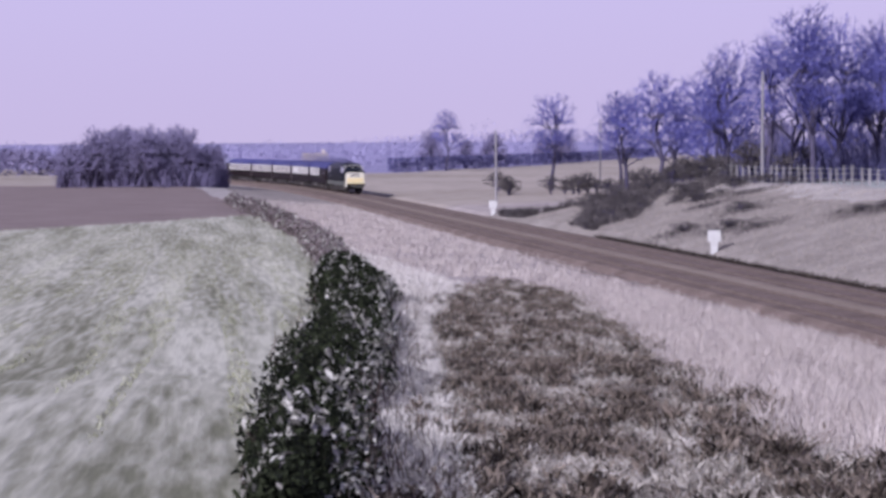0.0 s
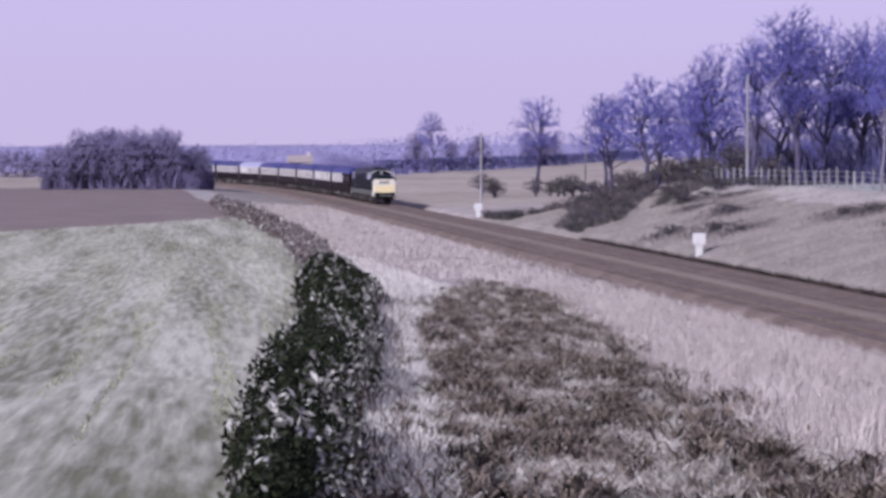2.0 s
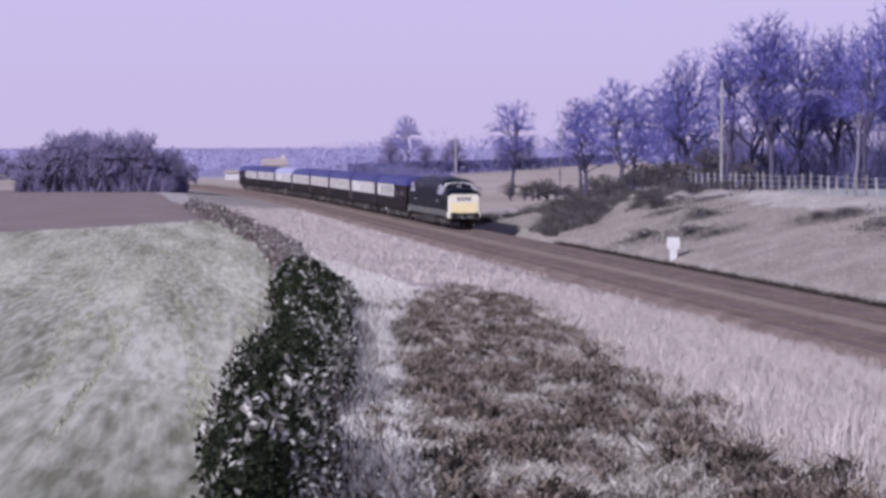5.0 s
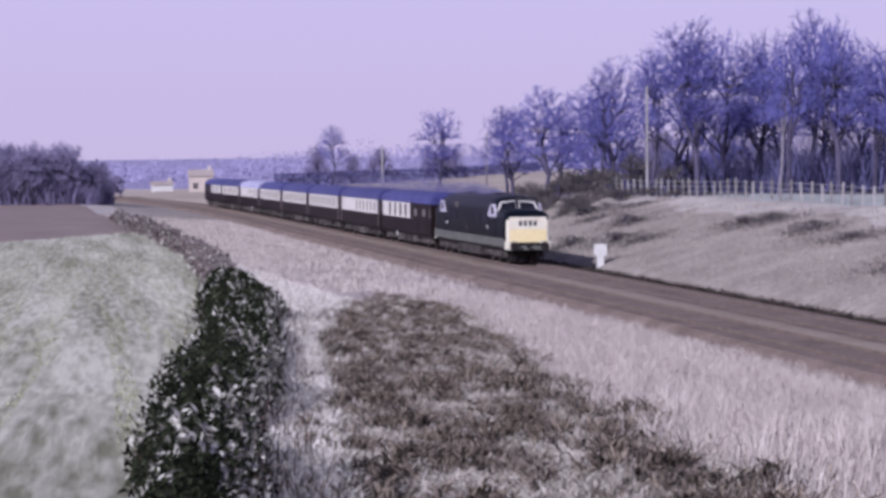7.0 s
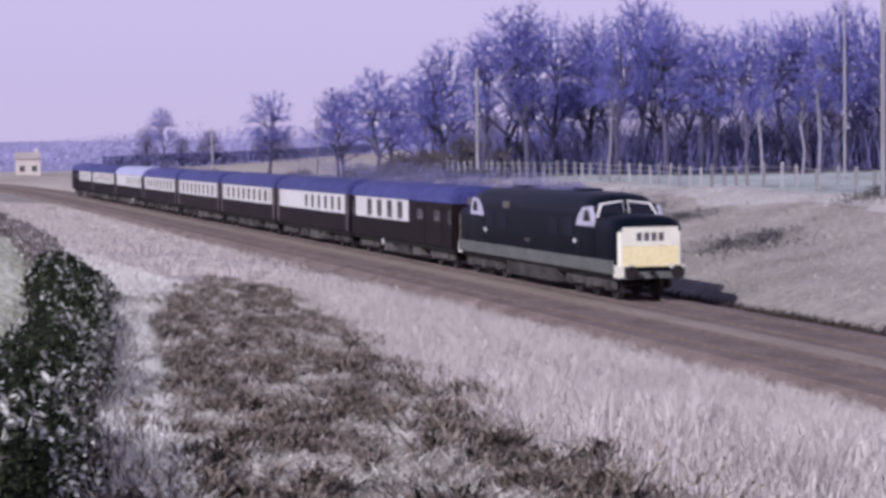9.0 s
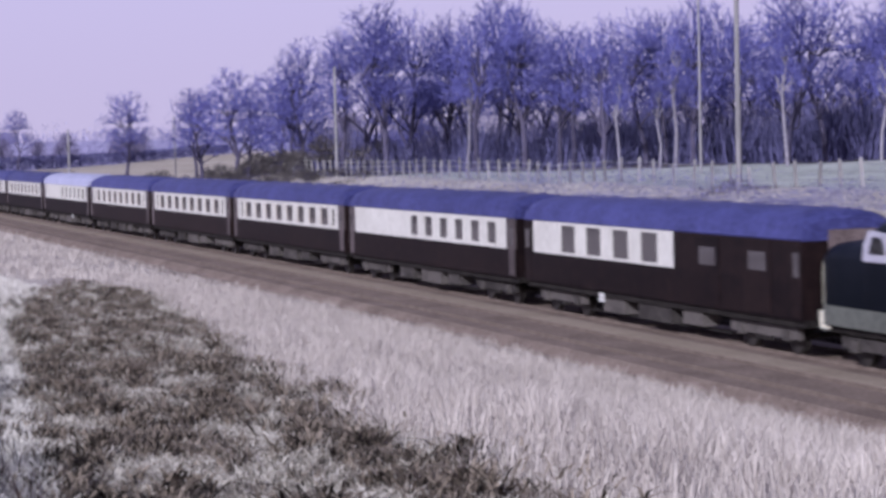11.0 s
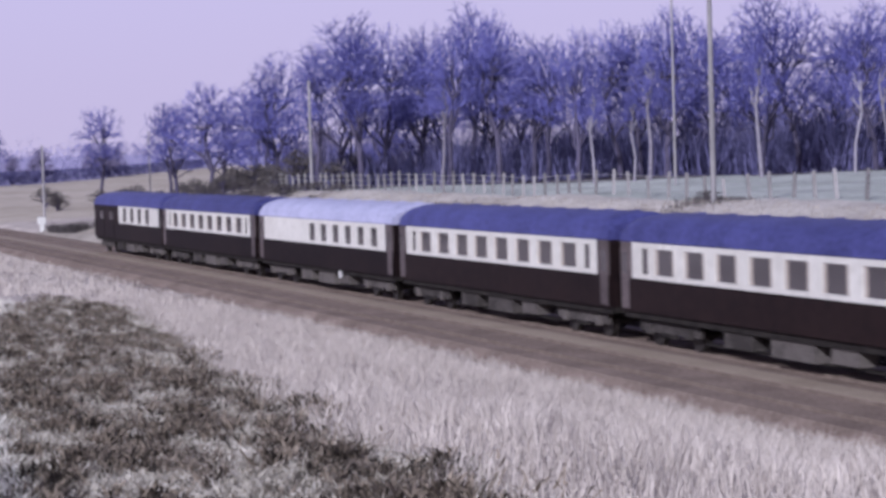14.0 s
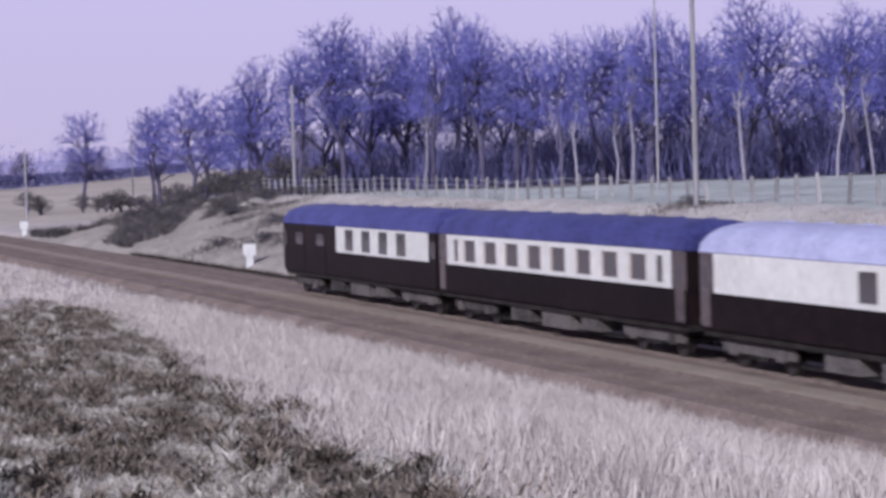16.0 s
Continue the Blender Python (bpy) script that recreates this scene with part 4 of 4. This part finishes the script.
LONE = [tree_model(51, 14.6, 9.4, 4.0, 1600, 0.024, "lone bare tree in the far field", "field trees", lobes=8)]
plant(LONE, [(14.5, 288), (0.8, 490), (27.0, 330)], 5, (0.90, 1.0))
plant([copy_thing(LONE[0], Matrix.Identity(4))], [(22.2, 224), (20.2, 240), (25.5, 213), (24.2, 230), (28.0, 218)], 15, (0.84, 1.02))

# scrub: low and shrubby, branching from the ground
BUSH = [tree_model(70 + i, 3.0, 4.2, 0.25, 700, 0.020, "bare brown scrub bush", "scrub bushes", SCRUB, lobes=6) for i in range(3)]
rng_b = random.Random(12)
bush_at = []
for i in range(18):        # broken hedge line across the far field
    f = i / 17
    if 0.14 < f < 0.3:
        continue
    bush_at.append((6.5 + 19 * f + rng_b.uniform(-0.6, 0.6), 262 - 8 * f + rng_b.uniform(-2, 2)))
for i in range(30):        # along the crest where the cutting begins
    bush_at.append(tuple(map(float, line_at(rng_b.uniform(-122, -98), rng_b.uniform(15.5, 28)))))
plant(BUSH, bush_at, 6, (0.7, 1.2))
low_at, tuft_at = [], []
for i in range(95):        # low growth on the shoulder where the cutting begins
    s = -124 + 40 * rng_b.random() ** 1.4
    p = tuple(map(float, line_at(s, 5.0 + 15 * rng_b.random())))
    if off_path([p[0]], [p[1]])[0] and (s > -98 or (s > -111 and line_coords([p[0]], [p[1]])[1][0] > 9)):
        low_at.append(p)
for s, o in ((-22.0, 18.4), (-62, 9), (-58, 9.5), (-52, 14), (-50, 15), (-40, 13.5), (-33, 13), (-20, 10), (-18, 11), (-70, 12), (-66, 7)):
    tuft_at.append(tuple(map(float, line_at(s, o))))
LOW = [tree_model(80 + i, 1.7, 3.0, 0.1, 800, 0.011, "low dark scrub on the cutting slope", "low scrub", SCRUB, lobes=5) for i in range(2)]
plant(LOW, low_at, 16, (0.6, 1.25), 0.55)
plant([copy_thing(LOW[0], Matrix.Identity(4))], tuft_at, 17, (0.5, 0.95), 0.5)
_r = np.random.default_rng(18)
_c = np.array(tuft_at + [tuple(map(float, line_at(*p))) for p in ((-86, 14), (-82, 16), (-78, 12))])
_i = _r.integers(0, len(_c), 12000)
blades("slope_tufts", "dark rank tufts scattered over the cutting slope", "grass", SCRUB,
       (_c[_i, 0] + _r.normal(0, 1.0, 12000), _c[_i, 1] + _r.normal(0, 1.5, 12000)), 0.22, 0.035, 0.8, 19)

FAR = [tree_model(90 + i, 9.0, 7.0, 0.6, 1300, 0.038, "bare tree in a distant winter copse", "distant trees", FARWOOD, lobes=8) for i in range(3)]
rng_f = random.Random(21)
far_at, copse_at = [], []
for i in range(44):        # copse beyond the ploughed field
    copse_at.append((-50.5 + 19 * rng_f.random(), 292 + rng_f.uniform(-4, 16)))
for i in range(14):        # trees that stand out of the far hedge
    x = -6 + 46 * rng_f.random()
    far_at.append((x, float(far_hedge_y(x)) + rng_f.uniform(4, 30)))
for i in range(44):        # behind the wood
    f = rng_f.random()
    far_at.append((34 + 90 * f, 232 - 30 * f + rng_f.uniform(0, 40)))
plant(FAR, far_at, 7, (0.85, 1.25))
rounded = lambda x: abs(x + 41) < 5.5
plant([copy_thing(FAR[0], Matrix.Identity(4))], [p for p in copse_at if rounded(p[0])], 27, (0.86, 1.0))
plant([copy_thing(FAR[1], Matrix.Identity(4))], [p for p in copse_at if not rounded(p[0])], 28, (0.6, 0.76))


def underwood():
    """Dense low growth between the trunks of the wood and of the far copse."""
    rng = np.random.default_rng(33)
    f, back = rng.random(34000), 6 + 50 * rng.random(34000)
    x, y = 22 + 76 * f + 0.28 * back, 172 - 40 * f + back
    blades("underwood", "dense dark bare underwood between the trunks of the wood", "undergrowth", UNDERWOOD, (x, y), 4.4, 0.075, 0.6, 34,
           tops=np.array([0.80 + 0.9 * noise.noise((p * 0.16, q * 0.10, 1)) + 0.4 * noise.noise((p * 0.6, q * 0.3, 6)) for p, q in zip(x, y)]).clip(0.25, 1.7))
    x, y = -51.5 + 21 * rng.random(9000), 289 + 22 * rng.random(9000)
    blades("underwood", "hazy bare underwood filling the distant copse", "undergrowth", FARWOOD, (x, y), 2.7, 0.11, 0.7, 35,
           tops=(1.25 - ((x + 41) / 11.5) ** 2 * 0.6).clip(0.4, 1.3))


underwood()


def canopy(name, label, category, mat, x, y, top, wide, seed):
    """Twig clumps filling the height of a belt of trees, thicker towards its top."""
    rng = np.random.default_rng(seed)
    n = len(x)
    c = np.stack([x, y, ground_height(x, y) + top * rng.random(n) ** 0.7], 1)
    u, v = rng.normal(0, 1, (n, 3)), rng.normal(0, 1, (n, 3))
    u *= (wide * (0.6 + rng.random(n)) / np.linalg.norm(u, axis=1))[:, None]
    v *= (wide * 0.7 * (0.6 + rng.random(n)) / np.linalg.norm(v, axis=1))[:, None]
    me = bpy.data.meshes.new(name)
    me.from_pydata(np.stack([c - u, c - v, c + u, c + v], 1).reshape(-1, 3).tolist(), [], np.arange(4 * n).reshape(-1, 4).tolist())
    me.materials.append(mat)
    me.update()
    tagged(new(name, me), label, category, kind="stuff")


def far_wood():
    rng = np.random.default_rng(31)
    n = 95000
    a, d = np.radians(rng.uniform(-16, 42, n)), 480 + 420 * rng.random(n)
    x, y = d * np.sin(a), d * np.cos(a)
    k = y > far_hedge_y(x) + 12
    a, d, x, y = a[k], d[k], x[k], y[k]
    top = 8.0 * np.array([0.70 + 0.5 * noise.noise((q * 26, r * 0.012, 1)) + 0.25 * noise.noise((q * 95, r * 0.05, 6)) for q, r in zip(a, d)]).clip(0.15, 1.5)
    top *= np.interp(np.degrees(a), [-12, -4, -1, 2, 6], [0.85, 0.7, 1.0, 1.5, 1.55])
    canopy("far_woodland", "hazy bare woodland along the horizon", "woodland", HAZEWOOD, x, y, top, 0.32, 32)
    x = rng.uniform(-12, 75, 9000)
    canopy("far_hedge", "dark bare hedge along the far side of the pasture", "hedge", UNDERWOOD, x, far_hedge_y(x) + rng.uniform(0, 6, 9000), 3.2 + 0 * x, 0.28, 36)
    x = rng.uniform(-110, -38, 9000)
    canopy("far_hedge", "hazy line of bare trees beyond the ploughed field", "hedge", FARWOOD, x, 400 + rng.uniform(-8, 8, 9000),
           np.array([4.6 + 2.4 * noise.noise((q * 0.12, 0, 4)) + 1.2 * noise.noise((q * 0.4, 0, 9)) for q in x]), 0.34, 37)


far_wood()


# ---- far houses ----
def house(x, y, w, d, wall, roof, turn, label, mat):
    h = thing("house", label, "house", stand(x, y, turn, 0.2))
    part("wall", Build().box(-w / 2, w / 2, -d / 2, d / 2, 0, wall), mat, h)
    part("roof", Build().loft([[(q, -d / 2 - 0.3, wall), (q, d / 2 + 0.3, wall), (q, 0, wall + roof)] for q in (-w / 2 - 0.2, w / 2 + 0.2)]), TILES, h)
    part("chimney", Build().box(w * 0.3, w * 0.3 + 0.6, -0.3, 0.3, wall + roof * 0.5, wall + roof + 0.7), BRICK, h)
    for i in (-1, 1):
        for z in (0.9, 3.1):
            if z + 1.2 < wall:
                part("window", Build().box(i * w / 4 - 0.5, i * w / 4 + 0.5, -d / 2 - 0.02, -d / 2 + 0.05, z, z + 1.1), PANE, h)


house(-25.2, 430, 4.6, 5, 3.3, 1.3, 6, "pale yellow house far beyond the line", BRICK)
house(-34.5, 452, 4.2, 3.4, 1.5, 0.7, 10, "small white outbuilding far beyond the line", WHITE)


# ---- exhaust drifting back over the train ----
def exhaust(seed, length, rise, wide, n, label):
    rng = np.random.default_rng(seed)
    x = -length * rng.random(n)
    f = -x / length
    c = np.stack([x, rng.normal(0, 1, n) * wide * (0.5 + f), rise * (0.4 + 0.6 * f) + rng.normal(0, 1, n) * wide * 0.45 * (0.4 + f)], 1)
    c[:, 2] += 0.4 * np.array([noise.noise((a * 0.35, b * 0.6, seed)) for a, b in zip(c[:, 0], c[:, 1])])
    c[:, 2] = np.maximum(c[:, 2], 0.1)
    u, v = rng.normal(0, 0.012, (n, 3)), rng.normal(0, 0.012, (n, 3))
    me = bpy.data.meshes.new("exhaust_smoke")
    me.from_pydata(np.stack([c - u, c - v, c + u, c + v], 1).reshape(-1, 3).tolist(), [], np.arange(4 * n).reshape(-1, 4).tolist())
    me.materials.append(SMOKE)
    me.update()
    return tagged(new("exhaust_smoke", me), label, "smoke", kind="stuff")


PLUMES = [(exhaust(61, 14, 0.35, 0.5, 11000, "thin violet diesel exhaust over the locomotive roof"), 7.0),
          (exhaust(62, 20, 0.6, 0.8, 16000, "thin violet diesel exhaust drifting over the leading coach"), 21.0),
          (exhaust(63, 24, 0.9, 1.05, 11000, "thinning diesel exhaust over the second coach"), 41.0)]


# ---- what moves ----
def along_at(t):
    slip = np.interp(t, [0, 3.5, 7, 8, 8.5, 9, 9.5, 10, 12.5, 13.5, 14.5, 16], [0.2, -0.6, -0.3, 0.1, 0.4, 0, 0.3, 0.6, -0.3, -0.7, -0.1, 0.4])
    return float(-201.34 + 21.2173 * t + 0.092474 * t * t - slip)


def car_pose(front, back):
    """A vehicle whose pivots lie at these distances along the line."""
    (xa, ya), (xb, yb) = line_at(front), line_at(back)
    za, zb = float(grade(front)), float(grade(back))
    return pose((xa + xb) / 2, (ya + yb) / 2, (za + zb) / 2, 0, -math.degrees(math.atan2(za - zb, front - back)), math.degrees(math.atan2(ya - yb, xa - xb)))


def motions():
    times = [0.5 * i for i in range(33)]
    walk(LOCO, [(t, car_pose(along_at(t) - 10.6 + 6.85, along_at(t) - 10.6 - 6.85)) for t in times])
    for plume, back in PLUMES:
        walk(plume, [(t, car_pose(along_at(t) - back, along_at(t) - back - 14) @ pose(7, 0, 3.75)) for t in times])
    for i, c in enumerate(COACHES):
        mid = 21.2 + 20.45 * i + 10.225 - (0.6 if i == 7 else 0)
        walk(c, [(t, car_pose(along_at(t) - mid + 7.1, along_at(t) - mid - 7.1)) for t in times])


motions()
